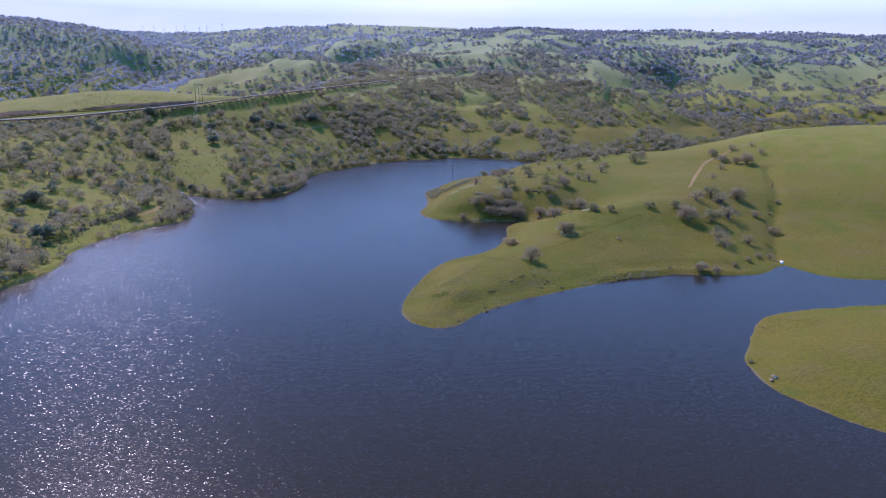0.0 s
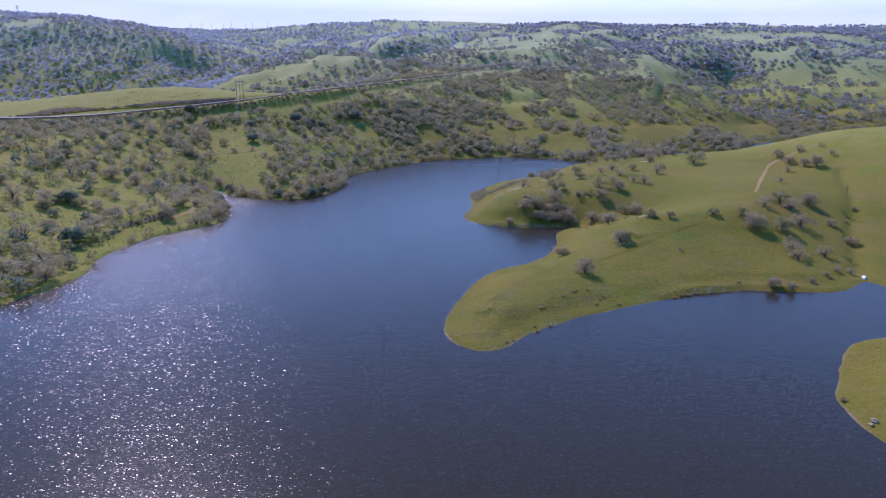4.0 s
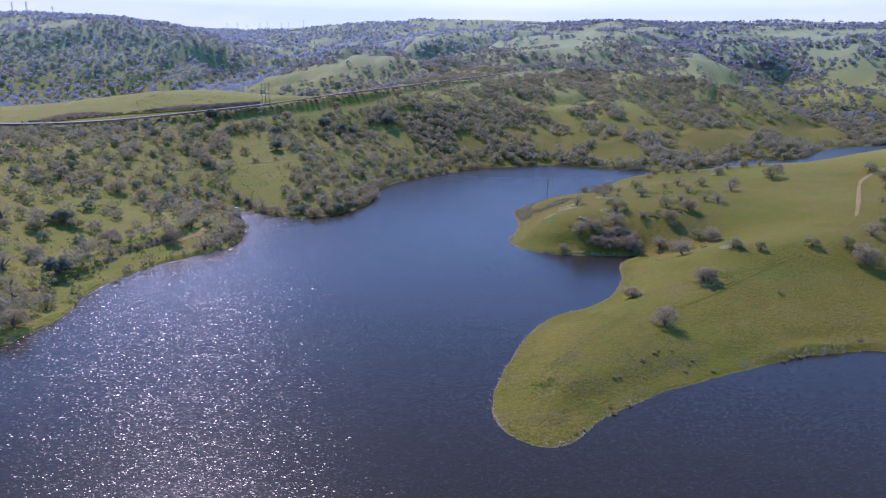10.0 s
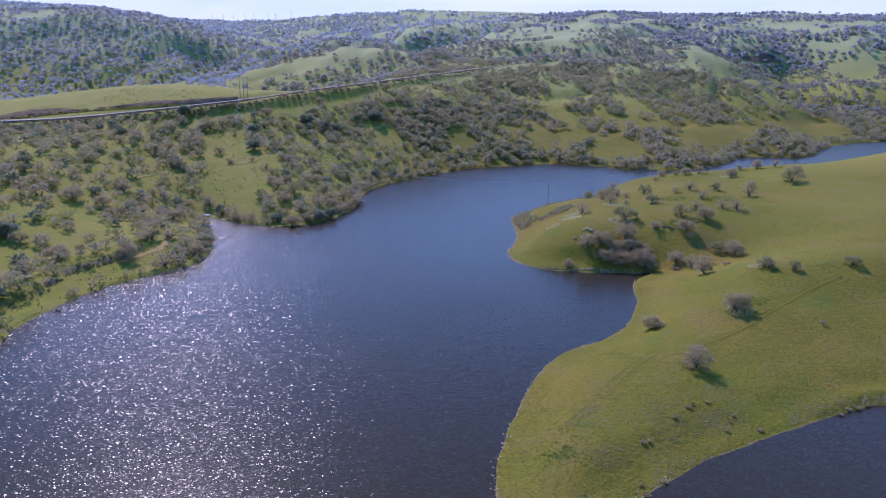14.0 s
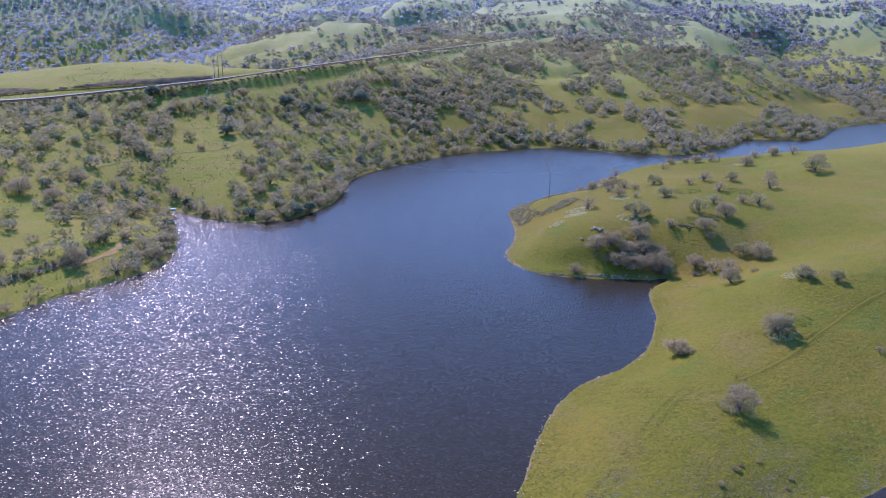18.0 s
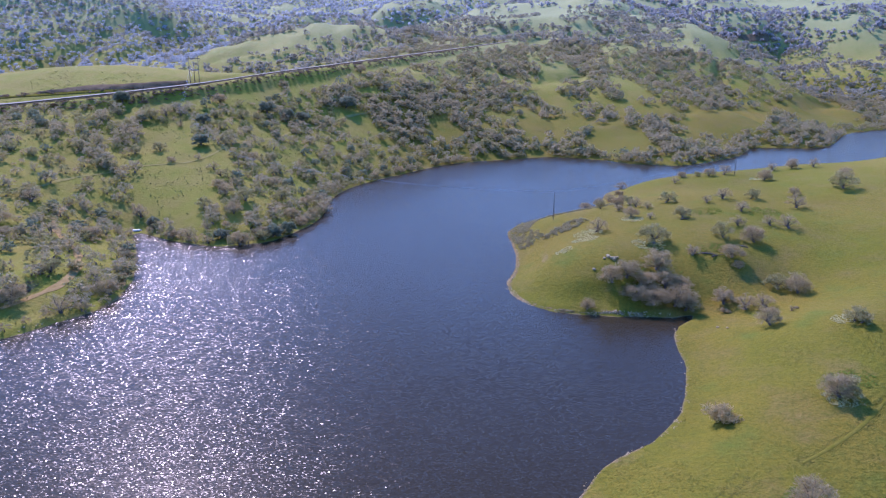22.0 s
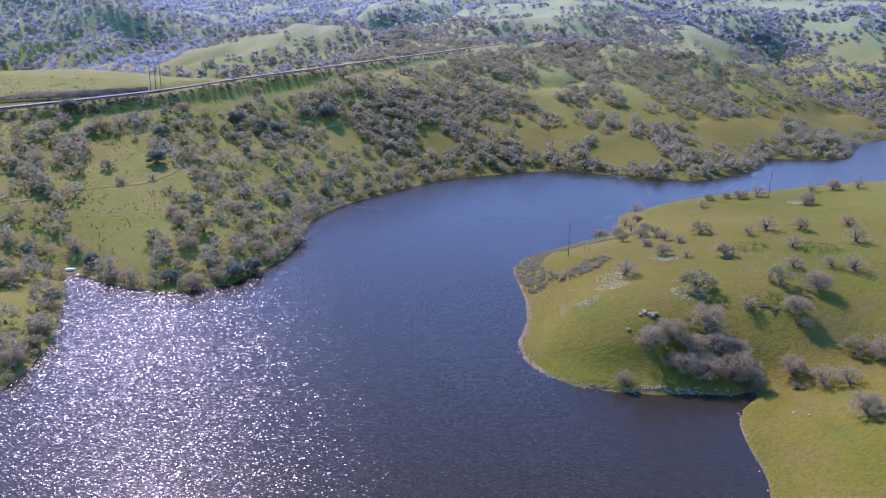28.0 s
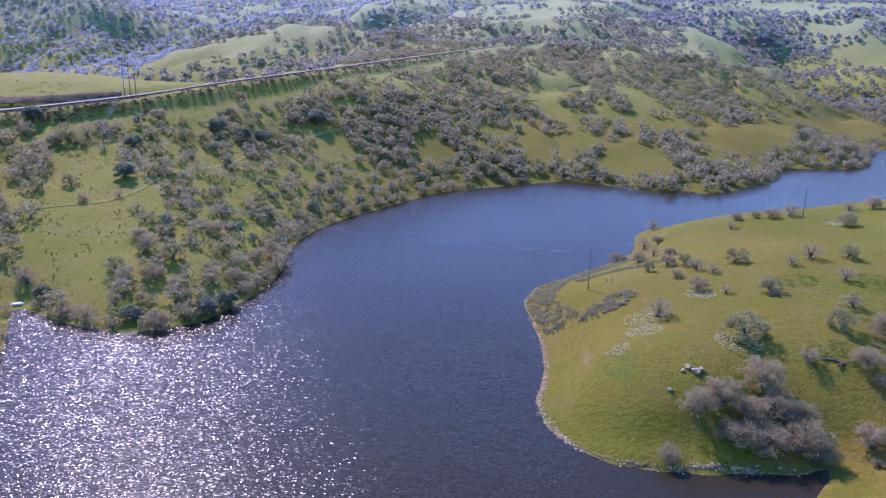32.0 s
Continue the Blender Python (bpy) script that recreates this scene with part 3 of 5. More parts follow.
def crown_points(rng, tips, count, size, base=0.04):
    """Places of leaves or twigs: lobes round the tips, denser outwards, and a thin fill between them."""
    pick = rng.integers(0, len(tips), count)
    radius = (size * rng.uniform(0.75, 1.3, len(tips)))[pick]
    d = rng.normal(0, 1, (count, 3))
    d /= np.linalg.norm(d, axis=1)[:, None]
    r = rng.uniform(0.15, 1, count) ** 0.55
    p = tips[pick] + d * (radius * r)[:, None] * (1, 1, 0.8)
    fill = rng.uniform(0, 1, count) < 0.22
    other = tips[rng.integers(0, len(tips), count)]
    k = rng.uniform(0, 1, count)[:, None]
    p[fill] = (p * k + (other + d * 0.08) * (1 - k))[fill]
    p[:, 2] = np.maximum(p[:, 2], base + rng.uniform(0, 0.12, count))
    return p, d


def leaf_mesh(rng, p, d, size, long=1.0):
    """Small leaves or twigs, three corners each, at p, along d."""
    n = len(p)
    a = d + rng.normal(0, 0.7, (n, 3))
    a /= np.linalg.norm(a, axis=1)[:, None]
    b = np.cross(a, rng.normal(0, 1, (n, 3)))
    b /= np.linalg.norm(b, axis=1)[:, None] + 1e-9
    s = size * rng.uniform(0.6, 1.4, n)[:, None]
    la, lb = a * s * long, b * s / long
    v = np.stack([p - la - lb, p - la + lb, p + la], 1).reshape(-1, 3)
    return v, np.arange(3 * n).reshape(n, 3)


def wood_mesh(paths, sides):
    v, f = [], []
    for pts, radii in paths:
        a, b = tube(pts, radii, sides)
        f += [tuple(i + len(v) for i in q) for q in b]
        v += a
    return np.array(v), np.array(f)


def tree_form(seed, leaves, size, long, count=6, spread=0.5, top=0.82, lobe=0.2, sides=5, base=0.10, thick=1.0):
    rng = np.random.default_rng(seed)
    paths, tips = limbs(rng, count, spread, top)
    paths = [(pts, tuple(r * thick for r in radii)) for pts, radii in paths]
    p, d = crown_points(rng, tips, leaves, lobe, base)
    return wood_mesh(paths, sides), leaf_mesh(rng, p, d, size, long)


NEAR_FORMS = {
    "bare": [tree_form(s, 2900, 0.0165, 2.9, count=c, spread=w, top=h, lobe=0.165) for s, c, w, h in ((1, 17, 0.42, 0.78), (2, 18, 0.44, 0.72), (3, 16, 0.38, 0.84), (4, 17, 0.43, 0.76))],
    "round": [tree_form(s, 3000, 0.0175, 2.6, count=c, spread=0.40, top=h, lobe=0.19, base=0.02) for s, c, h in ((5, 20, 0.70), (6, 22, 0.76), (7, 18, 0.66))],
    "gnarled": [tree_form(s, 1250, 0.0165, 2.6, count=c, spread=w, top=0.80, lobe=0.15, base=0.16, thick=1.35) for s, c, w in ((8, 13, 0.44), (9, 15, 0.40), (10, 12, 0.46))],
    "olive": [tree_form(s, 1800, 0.021, 1.5, count=c, spread=w, top=h, lobe=0.15) for s, c, w, h in ((11, 13, 0.42, 0.78), (12, 12, 0.42, 0.82), (13, 14, 0.44, 0.76))],
    "dark": [tree_form(s, 3200, 0.027, 1.3, count=15, spread=0.41, top=0.82, lobe=0.17) for s in (21, 22)],
}
NEAR_MATS = {"bare": M_TWIG, "round": M_TWIG, "gnarled": M_TWIG, "olive": M_OLIVE, "dark": M_DARK}
NEAR_LABELS = {"bare": "bare grey-mauve oak with a broad twiggy crown on grass",
               "round": "low round bare oak with dense mauve-brown twigs down to the grass",
               "gnarled": "sparse gnarled oak with dark bare limbs over the grass",
               "olive": "oak with olive budding leaves and a rounded open crown on grass",
               "dark": "dark evergreen oak with a dense rounded crown on grass"}
masters = {}
for kind in NEAR_FORMS:
    masters[kind] = []
    for wood, leaf in NEAR_FORMS[kind]:
        a = bpy.data.meshes.new("trunk")
        a.from_pydata(wood[0].tolist(), [], wood[1].tolist())
        a.materials.append(M_BARK)
        a.polygons.foreach_set("use_smooth", np.ones(len(a.polygons), bool))
        b = bpy.data.meshes.new("crown")
        b.from_pydata(leaf[0].tolist(), [], leaf[1].tolist())
        b.materials.append(NEAR_MATS[kind])
        masters[kind].append((a, b))

placed = []


def plant(kind, x, y, width, rng, tall=0.70, group=""):
    if kind == "bare":
        thicket = 20 < x < 52 and (392 < y < 413 or y < 300)
        kind = ("bare", "round", "bare", "gnarled", "gnarled")[rng.integers(0, 3 if thicket else 5)]
    z = height_at(x, y)
    a, b = masters[kind][rng.integers(0, len(masters[kind]))]
    s = width / 0.98
    h = s * tall * rng.uniform(0.85, 1.1)
    m = Matrix.LocRotScale((x, y, z), Euler((0, 0, rng.uniform(0, 6.28))), (s, s, h))
    tree = empty("oak_tree", m, NEAR_LABELS[kind], "tree", group)
    for name, me in (("trunk", a), ("crown", b)):
        o = new(name, me)
        o.parent = tree
    placed.append((x, y, width))


HEADLAND_BARE = [(26, 402, 9), (31, 404, 10.3), (42, 411, 11), (33, 397, 10), (39, 396, 11), (46, 397, 10.5), (49, 395, 8.9), (44, 404, 9.8),
                 (37, 402, 9), (49, 405, 7.9), (17, 391, 5.5), (62, 398, 8.4), (67, 392, 9), (73, 391, 7.7), (67, 370, 8.2), (61, 393, 2.8),
                 (77, 382, 2.5), (56, 420, 6.7), (69, 418, 8.7), (70, 413, 4.4), (66, 323, 8.5), (57, 595, 8), (31, 540, 7)]
HEADLAND_MORE = [(25, 445, 8.9), (41, 463, 6.7), (47, 486, 6.5), (51, 481, 5.4), (76, 544, 5.3), (82, 556, 6), (96, 556, 7.5), (104, 558, 8),
                 (48, 459, 4.4), (40, 496, 7), (45, 555, 7), (77, 485, 5.6), (85, 491, 8), (87, 470, 7), (80, 450, 7.1), (81, 433, 10.0), (93, 452, 6.7),
                 (99, 449, 8.8), (112, 478, 9.6), (119, 500, 6), (119, 540, 8.5), (130, 561, 7), (140, 562, 7.5), (150, 560, 7), (150, 524, 8.5), (86, 401, 8.8),
                 (34, 515, 6.5), (42, 525, 6), (50, 553, 6.5), (46, 519, 5.9), (38, 477, 5)]
EAST_BARE = [(145, 379, 10), (159, 381, 11), (174, 397, 11), (132, 349, 12), (157, 360, 12), (141, 329, 10.5), (141, 320, 8.5), (156, 330, 7.5),
             (176, 372, 6.5), (160, 314, 5), (137, 296, 3.2), (146, 304, 3.6), (154, 313, 3.7), (199, 401, 4), (214, 518, 8),
             (199, 514, 8), (201, 499, 9), (214, 486, 11), (228, 501, 6), (228, 518, 5), (208, 490, 7.5), (174, 438, 5.5), (193, 479, 6.5), (46, 287, 9.5),
             (120, 289, 7), (127, 288, 5), (90, 318, 2.8)]
EAST_OLIVE = [(81, 405, 9.2), (84, 359, 7), (44, 429, 12), (61, 493, 8.5), (61, 459, 8), (90, 557, 5), (98, 494, 8), (70, 434, 8.8), (141, 503, 13),
              (32, 488, 5.9), (46, 494, 6.8), (157, 391, 12), (144, 351, 11.5), (116, 362, 6.8), (128, 361, 6.8), (85, 357.5, 5.6), (94, 356, 5.6), (67, 324, 8.2)]
WEST_BARE = [(-259, 375, 10), (-247, 418, 11), (-231, 347, 5.6), (-240, 356, 11.5), (-226, 427, 12), (-242, 436, 8.4), (-211, 428, 9.9), (-185, 354, 11),
             (-181, 330, 11), (-199, 321, 9), (-197, 303, 12.5), (-162, 365, 10), (-180, 439, 11.5), (-147, 366, 10.5), (-141, 384, 9), (-149, 390, 8.5),
             (-175, 278, 10), (-160, 259, 10.5), (-189, 284, 6.2), (-183, 288, 7), (-176, 473, 8), (-200, 416, 7.7), (-158, 313, 4.6), (-217, 457, 10),
             (-191, 430, 10), (-179, 475, 8), (-166, 465, 6)]
WEST_MORE = [(-150, 501, 8.5), (-133, 475, 8), (-126, 473, 5.7), (-132, 463, 4.3), (-139, 460, 6), (-121, 449, 9), (-152, 453, 5.9), (-144, 451, 8.5),
             (-134, 448, 5.6), (-116, 460, 8), (-118, 486, 9), (-110, 487, 9), (-110, 512, 8.5), (-104.5, 482, 7), (-103, 497, 7.5), (-130, 521, 7.4),
             (-155, 516, 5.6), (-144, 493, 9), (-161, 523, 7), (-155, 548, 7), (-150, 549, 7.5), (-219, 594, 11), (-221, 556, 12), (-173, 687, 10),
             (-197, 626, 11), (-136, 777, 11), (-174, 534, 5), (-186, 528, 5)]
WEST_OLIVE = [(-259, 417, 7.4), (-245, 381, 6.1), (-219, 351, 10), (-208, 363, 8.3), (-181, 363, 5.4), (-161.5, 276, 4.7), (-164, 388, 8), (-148, 477, 8.6),
              (-133, 490, 11), (-120, 503, 7.8), (-199, 543, 8.5), (-225, 587, 10), (-177, 610, 11), (-169, 617, 10), (-170, 567, 10)]
WEST_DARK = [(-216, 367, 11), (-178, 306, 11), (-167, 467, 6.5), (-131, 453, 7), (-111, 462, 8), (-106, 470, 8), (-180, 553, 10), (-194, 589, 10),
             (-170, 635, 12), (-157, 640, 11), (-150, 648, 11), (-132, 701, 13), (-249, 600, 11)]
rng_near = np.random.default_rng(7)
for kind, some, group in (("bare", HEADLAND_BARE, "oaks on the headland"), ("bare", HEADLAND_MORE, "oaks on the headland"), ("bare", EAST_BARE, "oaks on the east point"),
                          ("olive", EAST_OLIVE, "oaks on the east point"), ("bare", WEST_BARE, "oaks on the west bank"), ("bare", WEST_MORE, "oaks on the west bank"),
                          ("olive", WEST_OLIVE, "oaks on the west bank"), ("dark", WEST_DARK, "oaks on the west bank")):
    for x, y, w in some:
        plant(kind, x, y, w, rng_near, group=group)

# ---- woods beyond counting ----
CLEARINGS = [(-172, 508, 26, 52, 20), (-205, 562, 16, 24, 0), (76, 752, 24, 48, -10), (30, 860, 14, 40, 20), (200, 870, 26, 90, -35), (240, 930, 22, 60, -30),
             (-350, 725, 165, 62, 6), (-330, 1060, 80, 60, 20), (-255, 1120, 46, 34, 0), (110, 930, 18, 50, 20), (72, 1480, 60, 70, 0), (330, 1010, 40, 90, -30),
             (-60, 720, 10, 30, 10), (-120, 690, 12, 24, 10), (560, 1850, 200, 70, 0), (300, 1320, 60, 60, 0),
             (-940, 1420, 50, 30, 0)]


def openness(x, y):
    """1 in a clearing, 0 outside."""
    out = np.zeros(x.shape)
    for cx, cy, rx, ry, a in CLEARINGS:
        c, s = math.cos(radians(a)), math.sin(radians(a))
        u, v = (c * (x - cx) + s * (y - cy)) / rx, (-s * (x - cx) + c * (y - cy)) / ry
        out = np.maximum(out, 1 - smoothstep(0.8, 1.15, np.sqrt(u * u + v * v) + 0.5 * fractal(x, y, 14, 2, 71)))
    return out


def woodland(x, y):
    """Share of the ground under trees."""
    d = shore_distance(x, y)
    wet = smoothstep(0.4, 1.6, d)
    clumps = fractal(x, y, 45, 4, 41) + 0.5 * fractal(x, y, 160, 3, 47)
    broad, small = gullies(x, y)
    near_west = (x < -20 - 0.12 * (y - 600)) & (y < 760)
    cover = np.where(near_west, smoothstep(-0.95, -0.30, clumps), smoothstep(-0.22, 0.08, clumps + 0.25 + 0.26 * smoothstep(40, -60, x)))
    cover = np.maximum(cover, 0.95 * (1 - smoothstep(10, 20, d)) * smoothstep(480, 600, y))
    far = smoothstep(900, 1200, y)
    cover = np.where(near_west, cover * (1 - 0.62 * smoothstep(-165, -195, x) * smoothstep(430, 390, y)), cover * smoothstep(0.95, 0.40, small - 0.45 * clumps - 0.4 * smoothstep(800, 730, y)))
    cover = cover * (1 - far) + far * (0.06 + 0.94 * smoothstep(-0.16, 0.20, 0.75 * clumps - 0.34 * broad - 0.30 * small + 0.06 + 0.32 * smoothstep(-240, -400, x)))
    east = (x > -12) & (y < 680 + 0.0 * x) | (x > 60) & (y < 690) | (x > 200) & (y < 760)
    near_point = east & (x < 460)
    below = y < np.interp(x, [p[0] for p in ROAD_LINE], [p[1] for p in ROAD_LINE])
    road = smoothstep(11, 19, line_distance(x, y, ROAD_MID) - np.where(below & (x > -240), 12, 0))
    behind = (y < 225) & (x < 0) | (x < -125) & (y < 880) & (y > np.interp(x, [p[0] for p in ROAD_LINE], [p[1] for p in ROAD_LINE]) + 4)
    bench = smoothstep(4, 9, line_distance(x, y, np.array([(-156, 373), (-158, 362), (-161, 350), (-165, 334), (-167, 318), (-168, 300)])))
    return cover * wet * road * bench * (1 - openness(x, y)) * np.where(near_point | behind, 0, 1)


def joined(form_list, which, x, y, z, s, h, turn):
    """Many plants as one mesh: corners and faces."""
    vs, fs, base = [], [], 0
    for k, (v, f) in enumerate(form_list):
        pick = which == k
        if not pick.any():
            continue
        c, sn = np.cos(turn[pick])[:, None], np.sin(turn[pick])[:, None]
        px = (v[None, :, 0] * c - v[None, :, 1] * sn) * s[pick][:, None] + x[pick][:, None]
        py = (v[None, :, 0] * sn + v[None, :, 1] * c) * s[pick][:, None] + y[pick][:, None]
        pz = v[None, :, 2] * h[pick][:, None] + z[pick][:, None]
        vs.append(np.stack([px, py, pz], -1).reshape(-1, 3))
        fs.append((f[None] + (np.arange(pick.sum()) * len(v))[:, None, None] + base).reshape(-1, f.shape[1]))
        base += len(vs[-1])
    return np.concatenate(vs), np.concatenate(fs)


def forest(name, label, bounds, step, forms, leaf_mat, share, seed, size):
    """Trees scattered over a stretch of land; a wood mesh and a leaf mesh under one thing."""
    rng = np.random.default_rng(seed)
    x0, x1, y0, y1 = bounds
    gx_, gy_ = np.meshgrid(np.arange(x0, x1, step), np.arange(y0, y1, step))
    x = (gx_ + rng.uniform(-0.8, 0.8, gx_.shape) * step).ravel()
    y = (gy_ + rng.uniform(-0.8, 0.8, gy_.shape) * step).ravel()
    keep = (np.abs(x) < 0.78 * (y + 60) + 30) & (rng.uniform(0, 1, x.shape) < share * woodland(x, y))
    if y0 >= 800:
        keep &= (y > 1130) | (x < -125) | (x > 560)
    x, y = x[keep], y[keep]
    for px, py, w in placed:
        ok = (x - px) ** 2 + (y - py) ** 2 > (0.42 * w) ** 2
        x, y = x[ok], y[ok]
    if not len(x):
        return 0
    return grove(name, label, x, y, forms, leaf_mat, rng, size)


def grove(name, label, x, y, forms, leaf_mat, rng, size):
    """Trees at the places given, as one thing with a wood mesh and a leaf mesh."""
    z = ground_height(x, y)
    s = rng.uniform(0.65, 1.15, len(x)) * size
    h = s * rng.uniform(0.62, 0.9, len(x))
    which, turn = rng.integers(0, len(forms), len(x)), rng.uniform(0, 6.28, len(x))
    top = empty(name, pose(0, 0, 0), label, "trees", kind="stuff")
    v, f = joined([w for w, _ in forms], which, x, y, z, s, h, turn)
    tagged(mesh_object("trunks", v, f, M_BARK, top), kind="stuff")
    v, f = joined([c for _, c in forms], which, x, y, z, s, h, turn)
    tagged(mesh_object("crowns", v, f, leaf_mat, top), kind="stuff")
    return len(x)


def shore_row(label, line, count, forms, leaf_mat, seed, size):
    """Trees lining a stretch of shore."""
    rng = np.random.default_rng(seed)
    p = spaced([tuple(v) for v in rounded_line(line)], 1.0)
    k = rng.integers(0, len(p), count)
    x, y = p[k, 0] + rng.normal(0, 3.0, count), p[k, 1] + rng.normal(0, 3.0, count)
    d = shore_distance(x, y)
    ok = (d > 0.7) & (d < 8) & (openness(x, y) < 0.5)
    return grove("shore_oaks", label, x[ok], y[ok], forms, leaf_mat, rng, size)


def coarse(seeds, leaves, size, long, lobe=0.16, sides=3, count=9, spread=0.42):
    forms = [tree_form(s, leaves, size, long, count=count, spread=spread, top=0.82, lobe=lobe, sides=sides) for s in seeds]
    return [((w[0][:27], w[1][w[1].max(1) < 27]), c) for w, c in forms]


def only_trunk(forms):
    return [((w[0][:6], w[1][w[1].max(1) < 6]), c) for w, c in forms]


MID_BARE = coarse((31, 32, 33), 270, 0.038, 2.1)
MID_OLIVE = coarse((34, 35), 240, 0.046, 1.4)
MID_DARK = coarse((36, 37), 220, 0.060, 1.2)
SMALL_BARE = coarse((47, 48, 49), 110, 0.056, 2.2)
NORTH_BARE = only_trunk(coarse((38, 39, 60), 130, 0.064, 1.6))
NORTH_OLIVE = only_trunk(coarse((40, 46), 110, 0.070, 1.3))
FAR_BARE = only_trunk(coarse((41, 42), 40, 0.115, 1.3, 0.14, spread=0.36))
HILL_LEAF = only_trunk(coarse((43, 44, 45), 42, 0.115, 1.1, 0.14, spread=0.36))
FAR_LEAF = only_trunk(coarse((43, 44, 45), 18, 0.185, 1.1, 0.13, spread=0.33))
forest("west_woods", "open wood of bare grey oaks on the west bank", (-420, 0, 225, 800), 7.4, MID_BARE, M_WOOD, 0.46, 101, 8.2)
forest("west_woods", "open wood of olive budding oaks on the west bank", (-420, 0, 225, 800), 7.2, MID_OLIVE, M_OLIVE, 0.38, 102, 7.0)
forest("west_woods", "scattered dark evergreen oaks on the west bank", (-420, 0, 225, 800), 9.4, MID_DARK, M_DARK, 0.15, 103, 7.2)
forest("west_woods", "small bare oaks scattered on the west bank", (-420, -100, 225, 700), 6.4, SMALL_BARE, M_TWIG, 0.30, 109, 4.6)
forest("north_woods", "wood of bare grey oaks on the north bank", (-150, 700, 690, 1150), 6.6, NORTH_BARE, M_WOOD, 0.54, 104, 9.4)
forest("north_woods", "olive oaks on the north bank", (-150, 700, 690, 1150), 8.0, NORTH_OLIVE, M_OLIVE, 0.36, 105, 8.6)
forest("north_woods", "dark evergreen oaks on the north bank", (-150, 700, 690, 1150), 11.0, NORTH_OLIVE, M_DARK, 0.16, 110, 8.6)
# the hill woods carry distance haze in their leaf colour
forest("hill_woods", "oak woods on the nearer hills", (-380, 1300, 800, 1500), 9.0, HILL_LEAF, M_HAZE_HILL, 0.74, 106, 10.0)
forest("hill_woods", "oak woods on the steep hill beyond the road, tinted blue-grey for haze", (-1300, -380, 880, 1500), 8.6, HILL_LEAF, M_HAZE_BLUE, 0.72, 111, 8.5)
forest("hill_woods", "oak woods on the far hills, tinted blue-grey for haze", (-1700, -60, 1500, 2250), 9.6, FAR_LEAF, M_HAZE_BLUE, 0.76, 108, 9.5)
forest("hill_woods", "distant oak woods on the far hills, greyed for haze", (-60, 1500, 1500, 2250), 9.6, FAR_LEAF, M_HAZE_FAR, 0.80, 112, 11.0)
forest("hill_woods", "distant bare oaks on the hills", (-1000, 1100, 1150, 1700), 12, FAR_BARE, M_HAZE_HILL, 0.42, 107, 10)
shore_row("grey oaks lining the west shore", WEST_SHORE[17:], 190, MID_BARE, M_TWIG, 120, 5.6)
shore_row("olive oaks lining the west shore", WEST_SHORE[17:], 110, MID_OLIVE, M_OLIVE, 121, 5.2)
shore_row("grey oaks lining the north shore", FAR_SHORE[:17], 130, NORTH_BARE, M_WOOD, 122, 6.0)
shore_row("dark oaks lining the north shore", FAR_SHORE[6:17], 50, NORTH_OLIVE, M_DARK, 123, 5.5)
shore_row("grey oaks lining the near west shore", WEST_SHORE[8:17], 90, MID_BARE, M_TWIG, 124, 5.0)


# ---- low growth ----
def low_form(seed, leaves, size, long, lobes=6, spread=0.34, rise=0.3, lobe=0.2):
    """A shrub or tuft one unit wide with no trunk: leaves alone."""
    rng = np.random.default_rng(seed)
    w, r = rng.uniform(0, 6.28, lobes), spread * np.sqrt(rng.uniform(0, 1, lobes))
    mid = np.c_[np.cos(w) * r, np.sin(w) * r, rise * rng.uniform(0.4, 1, lobes)]
    p, d = crown_points(rng, mid, leaves, lobe)
    p[:, 2] = np.maximum(p[:, 2] - 0.06, 0.01)
    d[:, 2] = np.abs(d[:, 2])
    return leaf_mesh(rng, p, d, size, long)


def spread_over(name, label, category, x, y, forms, material, sizes, seed, squash=1.0):
    """Low plants or stones at the places given, as one mesh."""
    rng = np.random.default_rng(seed)
    ok = shore_distance(x, y) > 0.5
    x, y, sizes = x[ok], y[ok], sizes[ok]
    z = ground_height(x, y)
    v, f = joined(forms, rng.integers(0, len(forms), len(x)), x, y, z, sizes, sizes * squash, rng.uniform(0, 6.28, len(x)))
    ob = mesh_object(name, v, f, material)
    return tagged(ob, label, category, kind="stuff")


def in_ellipse(rng, n, cx, cy, rx, ry, turn):
    w, r = rng.uniform(0, 6.283, n), np.sqrt(rng.uniform(0, 1, n))
    u, v = rx * r * np.cos(w), ry * r * np.sin(w)
    c, s = math.cos(radians(turn)), math.sin(radians(turn))
    return cx + c * u - s * v, cy + s * u + c * v


def along(rng, n, line, side, wide):
    """Random places beside a line, from side to side + wide metres to its left."""
    p = spaced([tuple(v) for v in rounded_line(line)], 1.0)
    d = np.gradient(p, axis=0)
    d /= np.linalg.norm(d, axis=1)[:, None] + 1e-9
    k = rng.integers(0, len(p), n)
    o = side + wide * rng.uniform(0, 1, n)
    return p[k, 0] - d[k, 1] * o + rng.normal(0, 0.3, n), p[k, 1] + d[k, 0] * o + rng.normal(0, 0.3, n)


rng_low = np.random.default_rng(23)
SAGE = [low_form(s, 110, 0.052, 1.5, 7, 0.36, 0.34) for s in (51, 52, 53)]
band = along(rng_low, 760, [(-3, 458), (-8, 470), (-8.7, 482), (-7, 493), (-2, 503), (9, 515), (24, 530), (34, 542)], -10.0, 10.0)
row = along(rng_low, 120, [(10, 490), (20, 498), (33, 503), (44, 509)], -2.0, 4.0)
patch = in_ellipse(rng_low, 140, 15, 460, 10.5, 4.5, 28)
bx, by = np.r_[band[0], patch[0], row[0]], np.r_[band[1], patch[1], row[1]]
spread_over("sagebrush", "grey-mauve sagebrush on the headland tip", "shrubs", bx, by, SAGE, M_SAGE, rng_low.uniform(1.0, 2.6, len(bx)), 61, 1.0)
